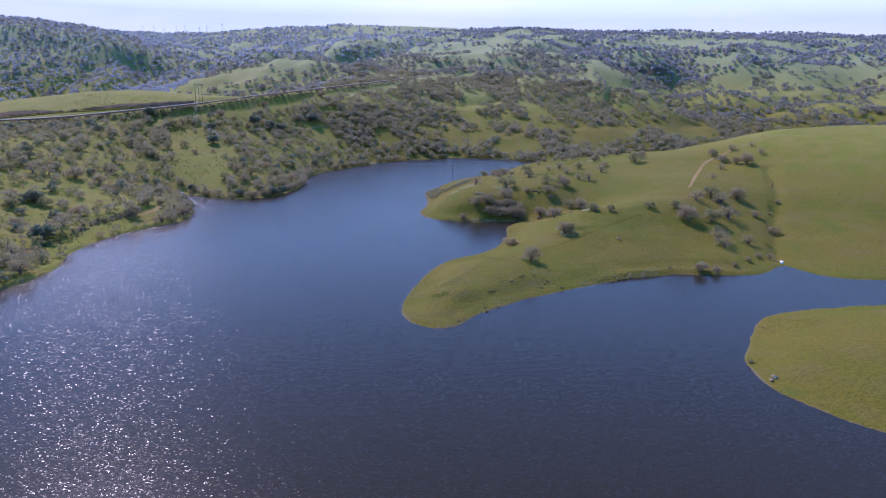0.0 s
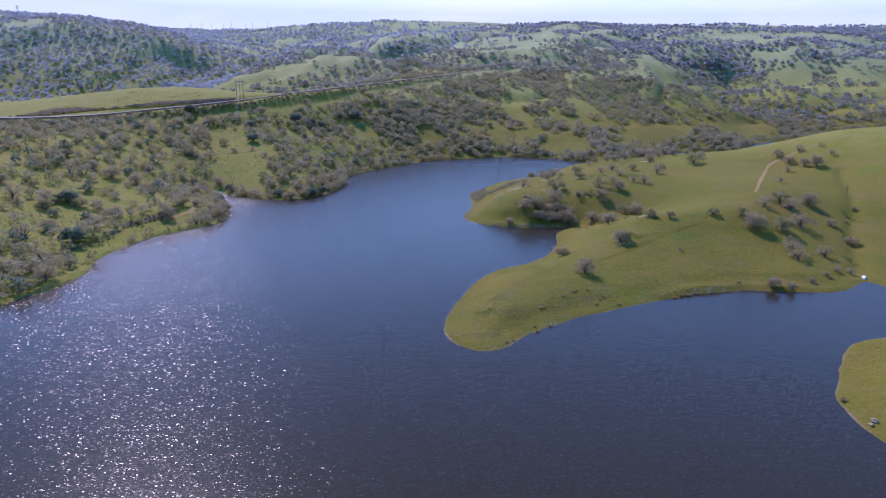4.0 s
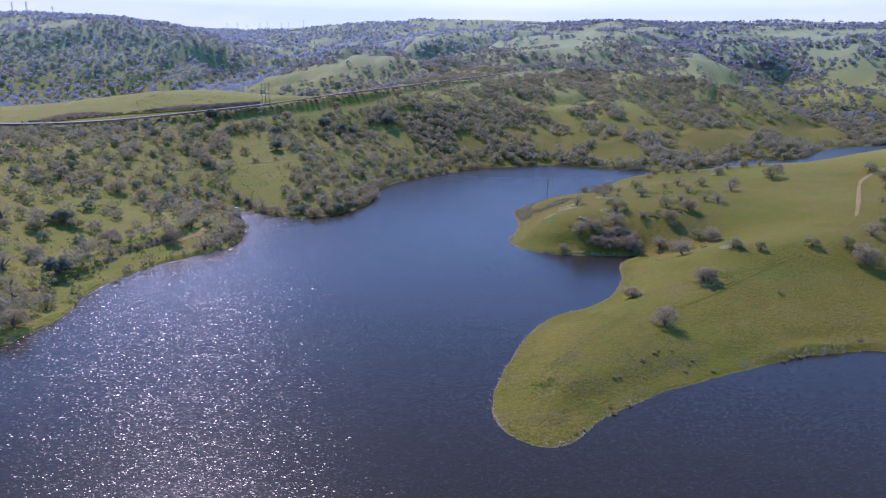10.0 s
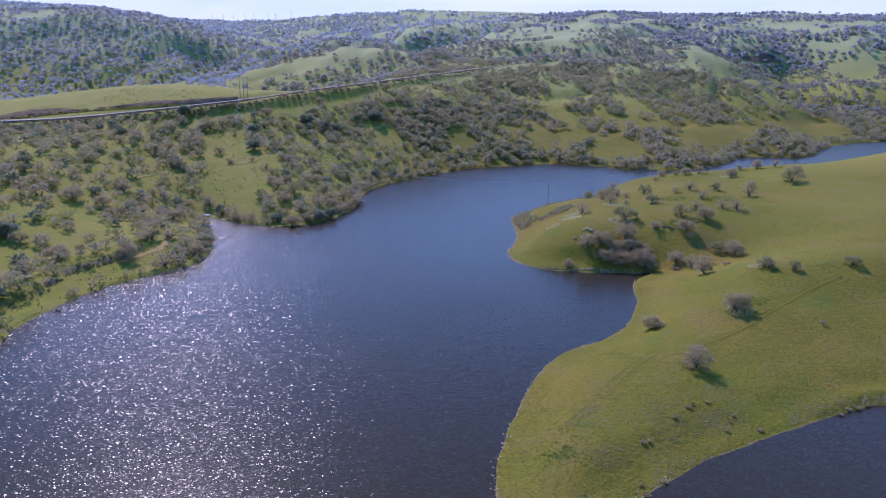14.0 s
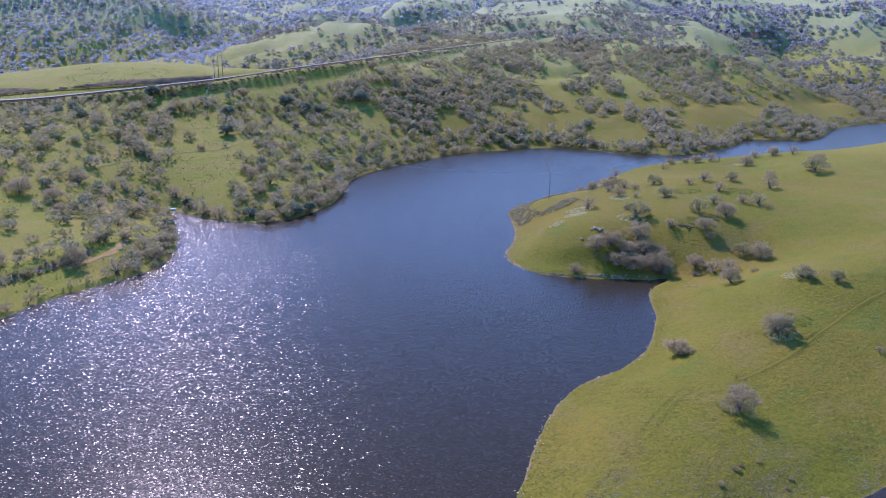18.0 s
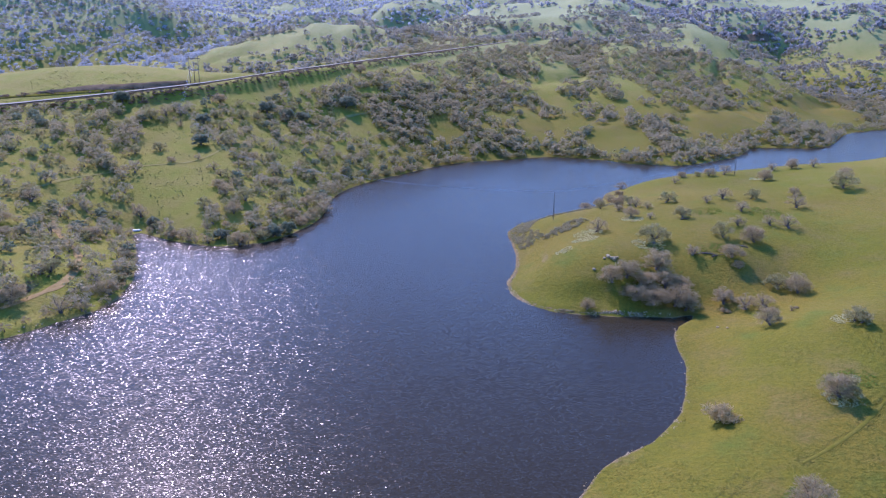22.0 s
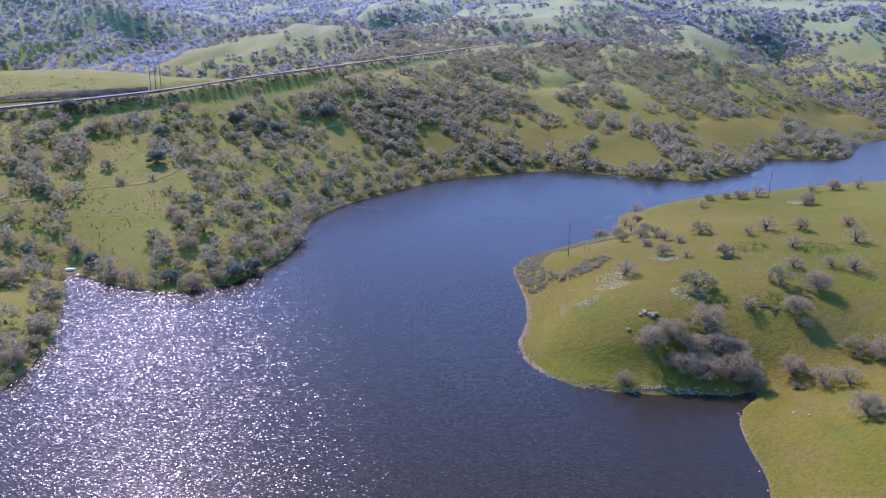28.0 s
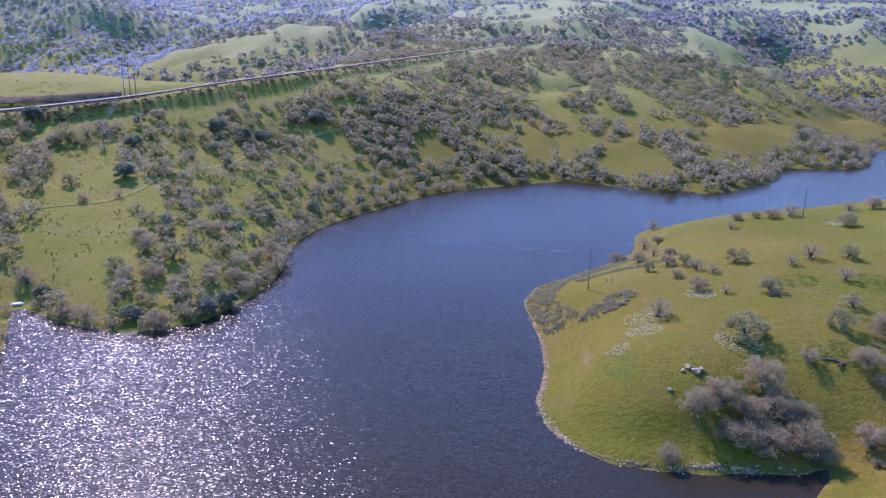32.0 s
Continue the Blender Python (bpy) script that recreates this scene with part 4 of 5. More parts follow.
# pale dry brush round a few trunks
px, py = [], []
for cx, cy, r in ((12, 426, 2.8), (22, 445, 5.0), (20, 435, 4.5), (41, 459, 4.0), (42, 428, 5.5), (83, 361, 3.4), (67, 323, 4.0), (118, 545, 4.0)):
    a, b = in_ellipse(rng_low, int(40 * r), cx, cy, 1.15 * r, r, 20)
    px.append(a), py.append(b)
px, py = np.concatenate(px), np.concatenate(py)
spread_over("pale_brush", "pale dry brush round the oak trunks", "shrubs", px, py, [low_form(s, 40, 0.075, 1.4, 5, 0.4, 0.25) for s in (157, 158)], M_PALE, rng_low.uniform(0.6, 1.5, len(px)), 62, 0.42)
# grey scrub low in the grass of the point
gx2, gy2 = [], []
for cx, cy, rx, ry in ((38, 257, 10, 3.5), (49, 264.5, 8, 3), (49, 274, 6, 4), (19, 240, 6, 3), (10.5, 224, 4, 2.5), (-1, 244, 2, 4), (70, 270, 9, 2.5), (15, 256, 7, 3)):
    a, b = in_ellipse(rng_low, int(rx * ry * 9), cx, cy, rx, ry, 40)
    gx2.append(a), gy2.append(b)
a, b = along(rng_low, 4200, POINT_SHORE[17:26], -1.0, 1.0)
k = rng_low.uniform(0, 1, len(a)) ** 1.3
a, b = a + (-0.55 * 22) * k, b + (0.83 * 22) * k
ok = fractal(a, b, 11, 3, 87) > 0.06 * k + 0.02
gx2.append(a[ok]), gy2.append(b[ok])
a, b = in_ellipse(rng_low, 1500, 13, 250, 18, 30, -25)
ok = fractal(a, b, 10, 3, 88) > 0.12
gx2.append(a[ok]), gy2.append(b[ok])
gx2, gy2 = np.concatenate(gx2), np.concatenate(gy2)
spread_over("grey_scrub", "thin grey scrub low in the meadow grass", "shrubs", gx2, gy2, [low_form(s, 22, 0.07, 1.8, 4, 0.36, 0.2) for s in (151, 152)], M_SAGE, rng_low.uniform(0.4, 1.1, len(gx2)), 161, 0.35)
# lush green growth in damp hollows
gx2, gy2 = [], []
for cx, cy, rx, ry in ((71, 330, 7, 4), (7, 239, 5, 3), (46, 289, 5, 4), (40, 407, 12, 7), (43, 425, 6, 4), (63, 424, 6, 4), (79, 444, 6, 5), (-183, 617, 8, 12), (-155, 606, 6, 8),
                       (-176, 582, 7, 7), (-218, 579, 7, 9), (-174, 312, 6, 8), (-205, 420, 7, 10), (-225, 372, 8, 8), (-140, 490, 6, 8), (-112, 500, 4, 8), (-186, 345, 6, 8), (168, 330, 2.5, 6), (180, 358, 2.5, 6), (194, 390, 2.5, 7), (72, 470, 8, 6), (95, 470, 9, 7), (-250, 440, 8, 9), (-240, 520, 8, 9), (-120, 470, 6, 6), (-205, 600, 12, 9), (-150, 635, 9, 14), (-125, 560, 8, 12), (-240, 560, 9, 9), (-265, 480, 9, 9), (-215, 395, 7, 9)):
    a, b = in_ellipse(rng_low, int(rx * ry * 5), cx, cy, rx, ry, 25)
    gx2.append(a), gy2.append(b)
gx2, gy2 = np.concatenate(gx2), np.concatenate(gy2)
spread_over("lush_grass", "lush bright green grass in damp hollows", "grass", gx2, gy2, [low_form(s, 16, 0.16, 1.4, 4, 0.4, 0.16) for s in (153, 154)], M_LUSH, rng_low.uniform(0.6, 1.5, len(gx2)), 162, 0.22)
# grass tufts on the nearer land
TUFTS = [low_form(s, 9, 0.17, 1.4, 3, 0.30, 0.2, 0.2) for s in (54, 55, 56)]
tx = np.r_[rng_low.uniform(-6, 140, 42000), rng_low.uniform(-9, 130, 16000), rng_low.uniform(100, 180, 3000)]
ty = np.r_[rng_low.uniform(212, 372, 42000), rng_low.uniform(388, 560, 16000), rng_low.uniform(150, 250, 3000)]
keep = (fractal(tx, ty, 16, 3, 81) > -0.02)
tx, ty = tx[keep], ty[keep]
spread_over("grass_tufts", "tufts of green and dry grass on the meadow", "grass", tx, ty, TUFTS, M_TUFT, rng_low.uniform(0.25, 0.75, len(tx)), 63, 0.34)
# upright weeds on the west bank
WEEDS = [low_form(s, 11, 0.16, 2.0, 2, 0.15, 0.5, 0.25) for s in (57, 58)]
wx, wy = rng_low.uniform(-330, -100, 9000), rng_low.uniform(235, 660, 9000)
keep = (fractal(wx, wy, 22, 3, 85) > -0.05) & (shore_distance(wx, wy) > 2)
wx, wy = wx[keep], wy[keep]
spread_over("weeds", "upright dark weeds on the west bank", "weeds", wx, wy, WEEDS, M_WEED, rng_low.uniform(0.6, 1.35, len(wx)), 64, 1.0)
# brush along the road cutting
SCRUB = [low_form(s, 70, 0.08, 1.5, 6, 0.38, 0.45) for s in (59, 60)]
ROAD_PLAN = [(x, y) for x, y, _ in ROAD_LINE]
a, b = along(rng_low, 420, ROAD_PLAN[:6], -16.0, 9.0)
c, d = along(rng_low, 360, ROAD_PLAN[:6], 3.5, 8.0)
e, g = along(rng_low, 420, ROAD_PLAN[5:10], -14.0, 9.0)
sx, sy = np.r_[a, c, e], np.r_[b, d, g]
spread_over("roadside_brush", "dark purple-brown brush along the road cutting", "shrubs", sx, sy, SCRUB, M_SCRUB, rng_low.uniform(1.8, 3.8, len(sx)), 65, 0.7)

# single shrubs
shrub_meshes = []
for s in (71, 72, 73):
    v, f = low_form(s, 1700, 0.022, 2.0, 14, 0.34, 0.40, 0.17)
    me = bpy.data.meshes.new("foliage")
    me.from_pydata(v.tolist(), [], f.tolist())
    me.materials.append(M_BRUSH)
    shrub_meshes.append(me)
    v, f = wood_mesh([([(0, 0, -0.03), (0.05 * k, 0.12 * (k - 1), 0.2), (0.12 * k - 0.1, 0.25 * (k - 1), 0.4)], (0.02, 0.014, 0.006)) for k in range(3)], 4)
    me = bpy.data.meshes.new("stems")
    me.from_pydata(v.tolist(), [], f.tolist())
    me.materials.append(M_BARK)
    shrub_meshes.append(me)
SHRUBS = [(26.5, 247.6, 2.2), (28, 248.5, 1.8), (24.1, 233.7, 1.6), (25, 231, 2.0), (39.5, 264.4, 2.2), (35.1, 259.1, 2.2), (50.4, 265.1, 1.6), (55.5, 260.8, 2.2),
          (81, 275.5, 2.6), (84, 277, 3.2), (87, 279, 2.6), (29.3, 236, 1.8), (78.3, 273, 2.6), (15, 219, 1.8), (17, 221, 1.6), (47.4, 258.5, 1.7), (107, 291, 2.4),
          (41, 266, 1.6), (45, 268, 1.6), (49, 262.5, 1.4), (40, 320, 10.5), (102, 189, 2.6), (62, 392.5, 3.0), (79, 384, 2.4), (56, 421, 4.0), (178, 354, 9.5), (119, 289.5, 6.0), (127, 291, 4.5), (188, 384, 3.0), (181, 362, 3.2)]
for k, (x, y, w) in enumerate(SHRUBS):
    big = w > 5
    m = Matrix.LocRotScale((x, y, height_at(x, y)), Euler((0, 0, 2.4 * k)), (w * 0.95, w * 0.95, w * (0.85 if big else 0.75)))
    top = empty("shrub", m, "broad low brown leafless shrub on the meadow" if big else "small dark twiggy shrub in the grass", "shrub", "shrubs on the east point")
    for name, me in (("foliage", shrub_meshes[2 * (k % 3)]), ("stems", shrub_meshes[2 * (k % 3) + 1])):
        o = new(name, me)
        o.parent = top

# ---- road and tracks ----
v, f = draped(ROAD_PLAN, 5.2, 1.62, 4.0, uneven=False)
v = v.reshape(-1, 5, 3)
v[:, :, 2] += np.linspace(-0.2, 0.2, 5)  # the road leans towards the lake
v = v.reshape(-1, 3)
road = mesh_object("road", v, f, M_ASPHALT, smooth=True)
tagged(road, "pale two-lane asphalt road along the ridge", "road", kind="structure")
v, f = draped(ROAD_PLAN, 7.6, 1.2, 4.0, uneven=False)
v = v.reshape(-1, 5, 3)
v[:, [0, 4], 2] -= 0.7
v[:, 1:4, 2] += np.array((0.0, 0.2, 0.4))
tagged(mesh_object("road_shoulder", v.reshape(-1, 3), f, M_CUT, smooth=True), "brown earth shoulder under the ridge road", "road", kind="structure")
OLD_ROAD = [(-420, 545), (-377, 565), (-351, 584), (-336, 595), (-314, 604), (-291, 613), (-268, 621), (-248, 628), (-228, 645)]
v, f = draped(OLD_ROAD, 2.6, 0.45, 5.0)


def road_cut(label, foot, lip, count=40):
    """Bare earth between the foot and the lip of a cutting, ribbed by the rain."""
    def steps(line):
        q = spaced([tuple(v) for v in rounded_line(line)], 1.0)
        return q[np.linspace(0, len(q) - 1, count).round().astype(int)]
    a, b = steps(foot), steps(lip)
    cols = []
    for k in np.linspace(0, 1, 7):
        q = a * (1 - k) + b * k
        rib = fractal(q[:, 0], q[:, 1], 5.0, 3, 97)
        cols.append(np.c_[q[:, 0], q[:, 1], ground_height(q[:, 0], q[:, 1]) + 0.25 + (0.9 + 1.2 * rib) * math.sin(math.pi * k)])
    v = np.stack(cols, 1).reshape(-1, 3)
    i = np.arange(count * 7).reshape(-1, 7)
    f = np.stack([i[:-1, :-1], i[:-1, 1:], i[1:, 1:], i[1:, :-1]], -1).reshape(-1, 4)
    tagged(mesh_object("road_cutting", v, f, M_CUT, smooth=True), label, "bank", kind="structure")


road_cut("dark bare earth cutting above the old road", [(-380, 566), (-360, 580), (-345, 591), (-328, 600)], [(-381, 568), (-377, 585), (-369, 600), (-350, 605), (-327, 602)])
road_cut("brown earth cutting above the bend of the road", [(-310, 609), (-291, 616), (-266, 624), (-246, 631), (-228, 648)], [(-309, 611), (-292, 628), (-264, 633), (-246, 642), (-230, 651)])
tagged(mesh_object("old_road", v, f, M_RUT, smooth=True), "narrow old dirt road above the highway", "road", kind="structure")
a, b = along(rng_low, 170, OLD_ROAD, -1.5, 6.5)
spread_over("cutting_brush", "dark brush along the old road cutting", "shrubs", a, b, SCRUB, M_SCRUB, rng_low.uniform(1.2, 4.2, len(a)), 66, 0.75)


def track(label, line, width, material, lift=0.10):
    v, f = draped(line, width, lift, 2.5)
    return tagged(mesh_object("track", v, f, material, smooth=True), label, "track", kind="structure")


track("pale dirt track across the west meadow", [(-226, 459), (-220, 490), (-209.5, 504), (-196.7, 522.2), (-177.6, 527.3), (-170.3, 538.3), (-168.3, 552), (-166.5, 567.4), (-159.5, 580.6),
      (-152.7, 596.7), (-149.6, 615.9)], 1.5, M_TRACK, 0.16)
track("dirt track among the trees of the west bank", [(-149.6, 615.9), (-137.4, 658.5), (-125.9, 695.2), (-110.7, 716), (-97.4, 743), (-73.4, 763.7), (-42.8, 837.7), (-15, 866), (17.7, 885)], 2.2, M_TRACK, 0.30)
track("dirt track across the north bank", [(40, 925), (48.7, 942), (87, 989.7), (129, 1034)], 3.0, M_TRACK, 0.4)
track("tan dirt track winding over the wooded spit", [(-206, 468), (-203, 450), (-194, 437), (-180, 424), (-172, 416), (-164, 405), (-157.5, 392), (-156, 381), (-157.5, 375), (-160, 368), (-163, 361)], 2.5, M_DIRT, 0.12)
a, b = along(rng_low, 260, WEST_CUT, -0.6, 2.6)
spread_over("bank_brush", "dark brush on the cut bank above the shore bench", "shrubs", a, b, SCRUB, M_SCRUB, rng_low.uniform(0.9, 2.0, len(a)), 163, 0.7)
track("orange dirt track up the east hill", [(149.5, 407), (158, 426), (172.5, 462), (185, 492), (192, 504.5), (207.5, 513.7), (220, 520.8)], 1.9, M_DIRT, 0.12)
track("faint track over the east hill", [(220, 520.8), (240, 528), (262.5, 531), (291, 527)], 2.0, M_TRACK, 0.12)
RUTS = [low_form(s_, 10, 0.2, 1.3, 3, 0.35, 0.12) for s_ in (155, 156)]
for line in ([(108, 353), (98, 345), (81, 328.5), (68, 314), (58, 306), (50, 300.5)],):
    track("worn wheel track through the meadow grass", line, 0.7, M_RUT, 0.04)
    for o in (-1.1, 0.6):
        old = [(38, 297), (30, 286), (22, 270), (15, 258), (9, 249)]
        a, b = along(rng_low, 300, old, 1.2 * o, 0.5)
        spread_over("old_rut", "short dark grass along a faint old rut", "grass", a, b, RUTS, M_RANK, rng_low.uniform(0.3, 0.6, len(a)), 171, 0.2)
        a, b = along(rng_low, 420, line, o, 0.45)
        spread_over("wheel_rut", "rank dark grass along an old wheel rut", "grass", a, b, RUTS, M_RANK, rng_low.uniform(0.25, 0.55, len(a)), 170, 0.25)
v, f = draped([(300, 1478), (321, 1491), (377, 1533), (413, 1530), (440, 1526)], 14.0, 2.0, 10.0)
tagged(mesh_object("far_road_cut", v, f, M_CUT, smooth=True), "dark distant road cutting on the hill", "bank", kind="structure")


# ---- poles and wires ----
def rod(bm, a, b, r0, r1, sides=8):
    v, f = tube([a, b], (r0, r1), sides)
    vs = [bm.verts.new(p) for p in v]
    for q in f:
        bm.faces.new([vs[i] for i in q])
    bm.faces.new(vs[:sides][::-1])
    bm.faces.new(vs[-sides:])


def boxed(bm, mid, size):
    m = bmesh.ops.create_cube(bm, size=1.0, matrix=Matrix.LocRotScale(mid, None, size))
    return m


def power_pole(x, y, high, turn):
    top = empty("power_pole", pose(x, y, height_at(x, y), 0, 0, turn), "weathered wooden power pole with a crossarm and wires", "power pole", "power poles")
    bm = bmesh.new()
    rod(bm, (0, 0, -0.5), (0, 0, high), 0.16, 0.10, 10)
    part("shaft", bm, M_POLE, top, smooth=True)
    for z in (high - 0.35, high - 1.35):
        bm = bmesh.new()
        boxed(bm, (0, 0.17, z), (2.5, 0.12, 0.14))
        bmesh.ops.bevel(bm, geom=bm.edges[:], offset=0.015, segments=1)
        arm = part("crossarm", bm, M_POLE, top)
        for s in (-1.1, -0.45, 1.1):
            bm = bmesh.new()
            rod(bm, (s, 0.17, z + 0.07), (s, 0.17, z + 0.2), 0.03, 0.03, 6)
            rod(bm, (s, 0.17, z + 0.18), (s, 0.17, z + 0.30), 0.07, 0.05, 8)
            part("insulator", bm, M_CERAMIC, arm, "brown ceramic insulator")
    return Vector((x, y, height_at(x, y) + high))


def wires(a, b, group, sag, count=3, gap=1.1):
    top = empty("power_wires", pose(*a), "thin sagging power wires between poles", "wires", group)
    d = (b - a).normalized()
    side_ = Vector((-d.y, d.x, 0)).normalized()
    for k in range(count):
        o = side_ * gap * (k - (count - 1) / 2)
        pts = []
        for i in range(17):
            u = i / 16
            p = (b - a) * u + o
            pts.append((p.x, p.y, p.z - 4 * sag * u * (1 - u)))
        v_, f_ = tube(pts, [0.022] * 17, 4)
        mesh_object("wire", v_, f_, M_STEEL, top)


pole_a = power_pole(10.1, 474, 12.6, 75)
pole_b = power_pole(109.3, 556.5, 12.0, 65)
pole_c = power_pole(-143.6, 511.7, 13.5, 95)
pole_d = power_pole(-204.4, 581.4, 11.8, 40)
trestle = empty("transmission_frame", pose(-225, 652, height_at(-225, 652), 0, 0, 35), "tall three-pole wooden transmission frame beside the road", "power pole")
for s in (-3.0, 0.0, 3.0):
    bm = bmesh.new()
    rod(bm, (s, 0, -0.6), (s, 0, 18), 0.24, 0.15, 8)
    part("shaft", bm, M_POLE, trestle, smooth=True)
bm = bmesh.new()
boxed(bm, (0, 0.28, 16.2), (9.0, 0.2, 0.3))
part("crossarm", bm, M_POLE, trestle)
for s in (-4.2, -1.5, 1.5, 4.2):
    bm = bmesh.new()
    rod(bm, (s, 0.28, 16.05), (s, 0.28, 14.6), 0.09, 0.09, 8)
    part("insulator", bm, M_CERAMIC, trestle, "hanging string of ceramic insulators")
frame_top = Vector((-225, 652, height_at(-225, 652) + 14.6))
for a, b, sag in ((pole_a, pole_b, 2.5), (pole_c, pole_a, 4.0), (pole_d, pole_c, 2.2), (frame_top, pole_d, 2.0)):
    wires(a, b, "power lines over the reservoir", sag)


def pylon(x, y, high):
    top = empty("pylon", pose(x, y, height_at(x, y) - 0.5, 0, 0, 20), "distant steel power pylon on the skyline ridge", "pylon", "pylons on the ridge")
    for sx_, sy_ in ((-1, -1), (1, -1), (1, 1), (-1, 1)):
        bm = bmesh.new()
        rod(bm, (sx_ * 1.6, sy_ * 1.6, 0), (sx_ * 0.5, sy_ * 0.5, high), 0.22, 0.16, 5)
        part("leg", bm, M_STEEL, top)
    for k in range(6):
        z0, z1 = high * k / 6, high * (k + 1) / 6
        w0, w1 = 1.6 - 1.1 * k / 6, 1.6 - 1.1 * (k + 1) / 6
        for s in (-1, 1):
            bm = bmesh.new()
            rod(bm, (-w0, s * w0, z0), (w1, s * w1, z1), 0.08, 0.08, 4)
            rod(bm, (w0, s * w0, z0), (-w1, s * w1, z1), 0.08, 0.08, 4)
            part("brace", bm, M_STEEL, top)
    for z in (0.8, 0.92):
        bm = bmesh.new()
        rod(bm, (-4.5, 0, high * z), (4.5, 0, high * z), 0.2, 0.2, 5)
        part("crossarm", bm, M_STEEL, top)


for x, y, h in ((-1128, 1500, 28), (-1106, 1514, 28), (-1076, 1518, 29), (-1010, 1508, 26)):
    pylon(x, y, h)


def wind_turbine(x, y, high, turn):
    top = empty("wind_turbine", pose(x, y, height_at(x, y) - 0.5, 0, 0, turn), "distant white three-bladed wind turbine on the skyline", "wind turbine", "wind turbines on the ridge")
    bm = bmesh.new()
    rod(bm, (0, 0, 0), (0, 0, high), 0.7, 0.4, 8)
    part("tower", bm, M_WHITE, top, smooth=True)
    bm = bmesh.new()
    boxed(bm, (0, 0.4, high + 0.4), (1.0, 2.6, 1.0))
    bmesh.ops.bevel(bm, geom=bm.edges[:], offset=0.2, segments=2)
    part("nacelle", bm, M_WHITE, top)
    for k in range(3):
        w = radians(turn * 3 + 120 * k)
        bm = bmesh.new()
        rod(bm, (0, -1.0, high + 0.4), (math.sin(w) * high * 0.5, -1.0, high + 0.4 + math.cos(w) * high * 0.5), 0.35, 0.08, 5)
        part("blade", bm, M_WHITE, top)


for k in range(8):
    wind_turbine(-1020 + 38 * k + 9 * math.sin(3.0 * k), 2395 - 6 * k, 17 + 3 * math.sin(2.0 * k), -15 + 11 * k)


# ---- stones, stumps and small works ----
def stone_form(seed, detail=1):
    bm = bmesh.new()
    bmesh.ops.create_icosphere(bm, subdivisions=detail, radius=0.5)
    for q in bm.verts:
        n = noise.noise(q.co * 2.2 + Vector((seed * 3.1, 0, 0)))
        q.co *= 1 + 0.7 * n
        q.co.z *= 0.7
    v_ = np.array([tuple(q.co) for q in bm.verts])
    f_ = [[w.index for w in q.verts] for q in bm.faces]
    bm.free()
    return v_, f_


STONES = [(v_, np.array([q + [q[2]] for q in f_])) for v_, f_ in (stone_form(s) for s in range(4))]


def stones_along(line, n, low, high, seed, label):
    rng = np.random.default_rng(seed)
    x, y = along(rng, n, line, -0.6, 1.5)
    s = low + (high - low) * rng.uniform(0, 1, n) ** 2.2
    z = np.maximum(ground_height(x, y), -0.1)
    which, turn = rng.integers(0, 4, n), rng.uniform(0, 6.28, n)
    v_, f_ = joined(STONES, which, x, y, z, s, s, turn)
    me = bpy.data.meshes.new("shore_stones")
    me.from_pydata(v_.tolist(), [], f_[:, :3].tolist())
    me.materials.append(M_ROCK)
    return tagged(new("shore_stones", me), label, "stones", kind="stuff")


def shore_bank(label, line, width, gaps):
    v_, f_ = draped(line, width, 0.05, 0.6)
    mid = v_[f_].mean(1)
    f_ = f_[fractal(mid[:, 0], mid[:, 1], 5.0, 3, 93) > gaps]
    return tagged(mesh_object("shore_bank", v_, f_, M_BANK, smooth=True), label, "bank", kind="structure")


shore_bank("tan eroded earth and stones at the headland water line", HEADLAND_SHORE[7:19], 1.5, -0.1)
shore_bank("dark eroded edge of the wooded spit", WEST_SHORE[4:13], 0.9, 0.0)
stones_along(HEADLAND_SHORE[7:19], 900, 0.12, 0.6, 91, "pale rocks along the headland water line")
stones_along(HEADLAND_SHORE[11:20], 420, 0.15, 0.7, 95, "pale broken rocks in the headland bank")
stones_along(POINT_SHORE[9:21], 420, 0.12, 0.6, 92, "pale stones round the grassy point")
stones_along(POINT_SHORE[1:9], 130, 0.15, 0.6, 93, "small stones along the cove shore")
stones_along(WEST_SHORE[4:17], 200, 0.15, 0.7, 94, "small stones along the west shore")
for k, (x, y, s) in enumerate(((27.2, 411.5, 2.0), (25.6, 413.2, 1.5), (28.6, 412.6, 1.3), (20.3, 407, 1.2), (24.2, 412.0, 1.0), (104, 177, 1.6), (102.5, 175.5, 1.2), (55, 379, 0.9), (57, 376, 0.7))):
    v_, f_ = stone_form(20 + k, 2)
    ob = mesh_object("boulder", v_ * s, f_, M_ROCK)
    ob.matrix_world = pose(x, y, height_at(x, y) + 0.22 * s, 0, 0, 40 * k)
    tagged(ob, "pale weathered boulder in the grass", "boulder", "boulders")

snag = empty("dead_tree", pose(208, 430, height_at(208, 430)), "bare dead tree snag standing on the hillside", "dead tree")
v_, f_ = wood_mesh([([(0, 0, -0.2), (0.1, 0, 2.2), (0.3, 0.1, 4.6)], (0.28, 0.2, 0.08))], 7)
mesh_object("trunk", v_, f_.tolist(), M_BARK, snag, smooth=True)
for a, b in (((0.15, 0, 2.4), (1.1, 0.4, 3.9)), ((0.12, 0, 2.0), (-0.9, -0.3, 3.4)), ((0.2, 0.05, 3.2), (-0.3, 0.6, 4.6))):
    v_, f_ = wood_mesh([([a, tuple((p + q) / 2 + 0.1 for p, q in zip(a, b)), b], (0.1, 0.07, 0.03))], 5)
    mesh_object("branch", v_, f_.tolist(), M_BARK, snag, smooth=True)


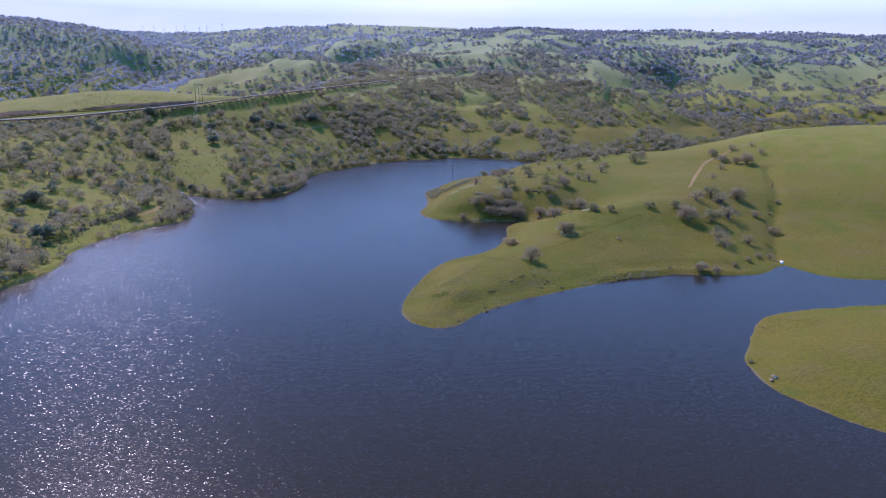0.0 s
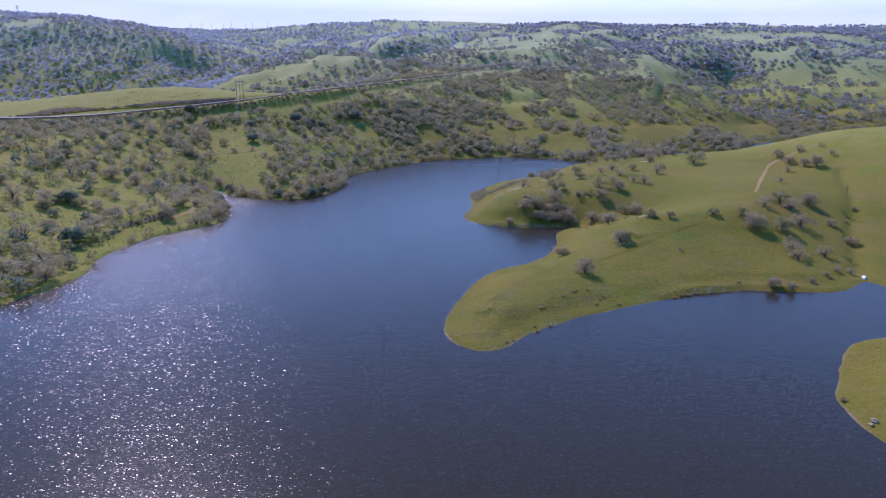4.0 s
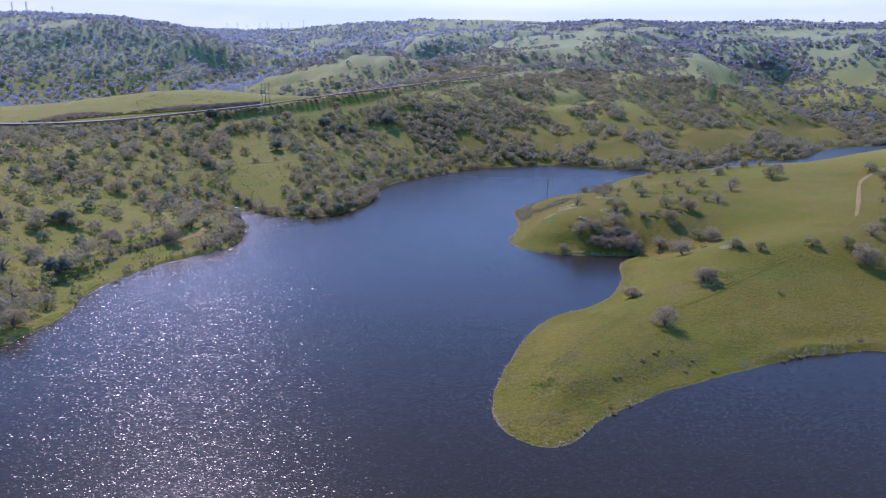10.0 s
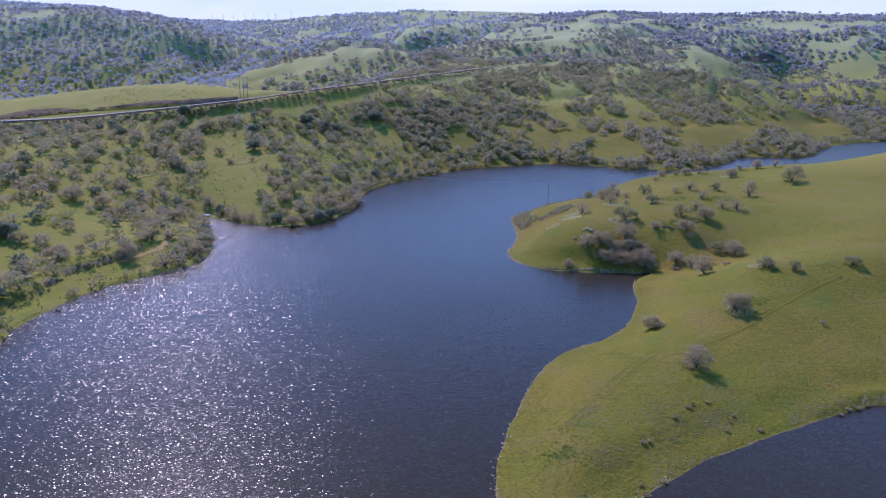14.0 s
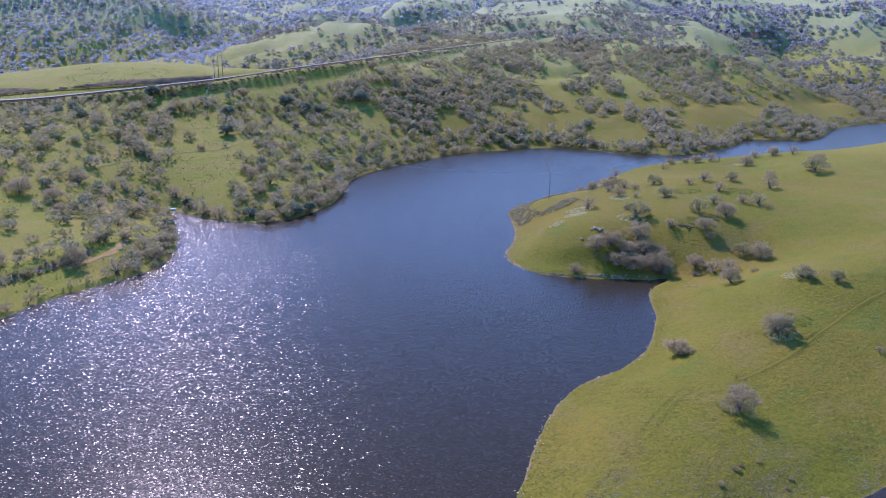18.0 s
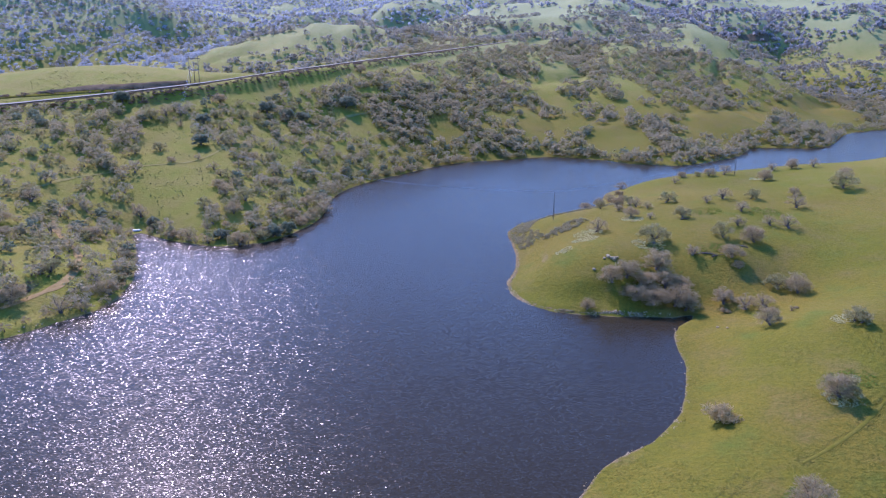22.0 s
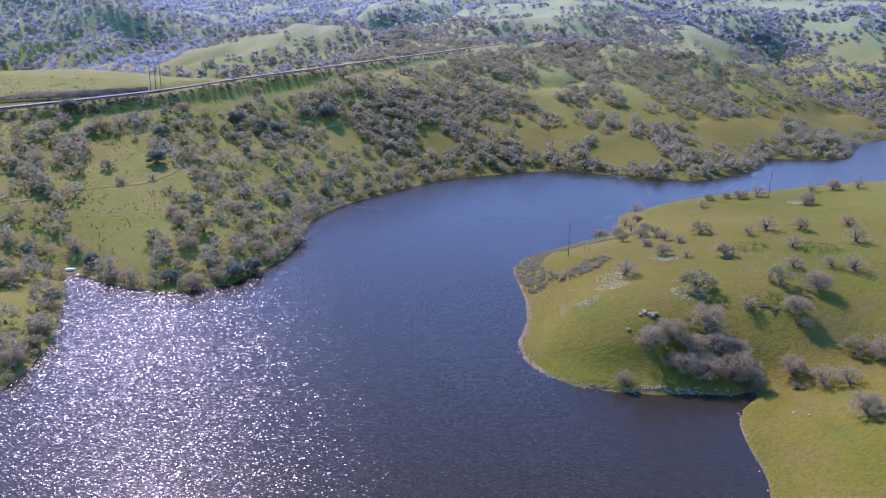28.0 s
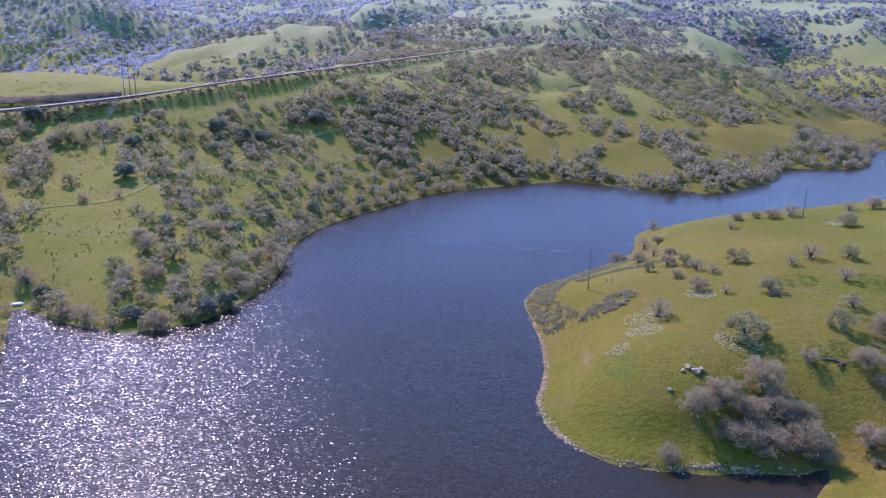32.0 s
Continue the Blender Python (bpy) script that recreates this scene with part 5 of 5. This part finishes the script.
def fallen_log(x, y, long, turn):
    top = empty("fallen_log", pose(x, y, height_at(x, y) + 0.18, 0, 0, turn), "dark fallen oak limb lying in the grass", "log", "fallen limbs")
    v1, f1 = wood_mesh([([(-long / 2, 0, 0), (0, 0.3, 0.15), (long / 2, 0, 0.05)], (0.3, 0.22, 0.08))], 7)
    mesh_object("stem", v1, f1.tolist(), M_BARK, top, smooth=True)
    for k in range(4):
        u = long * (-0.2 + 0.2 * k)
        v1, f1 = wood_mesh([([(u, 0.2, 0.1), (u + 0.5, 0.7 - 0.5 * k, 0.6), (u + 1.2, 1.2 - 0.9 * k, 0.8)], (0.1, 0.07, 0.03))], 5)
        mesh_object("branch", v1, f1.tolist(), M_BARK, top, smooth=True)


for x, y, n, w in ((61.3, 419.7, 4.5, -20), (63.5, 418.2, 3.5, 30), (82.4, 454.7, 4.0, -35), (60.8, 455.7, 3.0, 10), (75.3, 426.7, 4.0, -50)):
    fallen_log(x, y, n, w)

for x, y, w in ((-173.0, 462.2, 20), (163.6, 309.4, 70)):
    top = empty("culvert_head", pose(x, y, max(height_at(x, y), 0) - 0.2, 0, 0, w), "small pale concrete culvert head at the water edge", "culvert", "culvert heads")
    bm = bmesh.new()
    boxed(bm, (0, 0, 0.35), (3.0, 1.3, 0.9))
    bmesh.ops.bevel(bm, geom=bm.edges[:], offset=0.22, segments=3)
    part("slab", bm, M_CONCRETE, top, smooth=True)
    for s in (-1, 1):
        bm = bmesh.new()
        boxed(bm, (s * 1.75, 0.15, 0.2), (0.6, 0.5, 0.7))
        bmesh.ops.bevel(bm, geom=bm.edges[:], offset=0.08, segments=2)
        part("wing_wall", bm, M_CONCRETE, top)
for x, y in ((16.5, 477.8), (17.8, 476.8)):
    bm = bmesh.new()
    rod(bm, (0, 0, -0.2), (0, 0, 1.3), 0.12, 0.11, 7)
    post = part("marker_post", bm, M_POLE, None)
    post.matrix_world = pose(x, y, height_at(x, y))
    tagged(post, "short dark wooden post in the grass", "post", "marker posts")
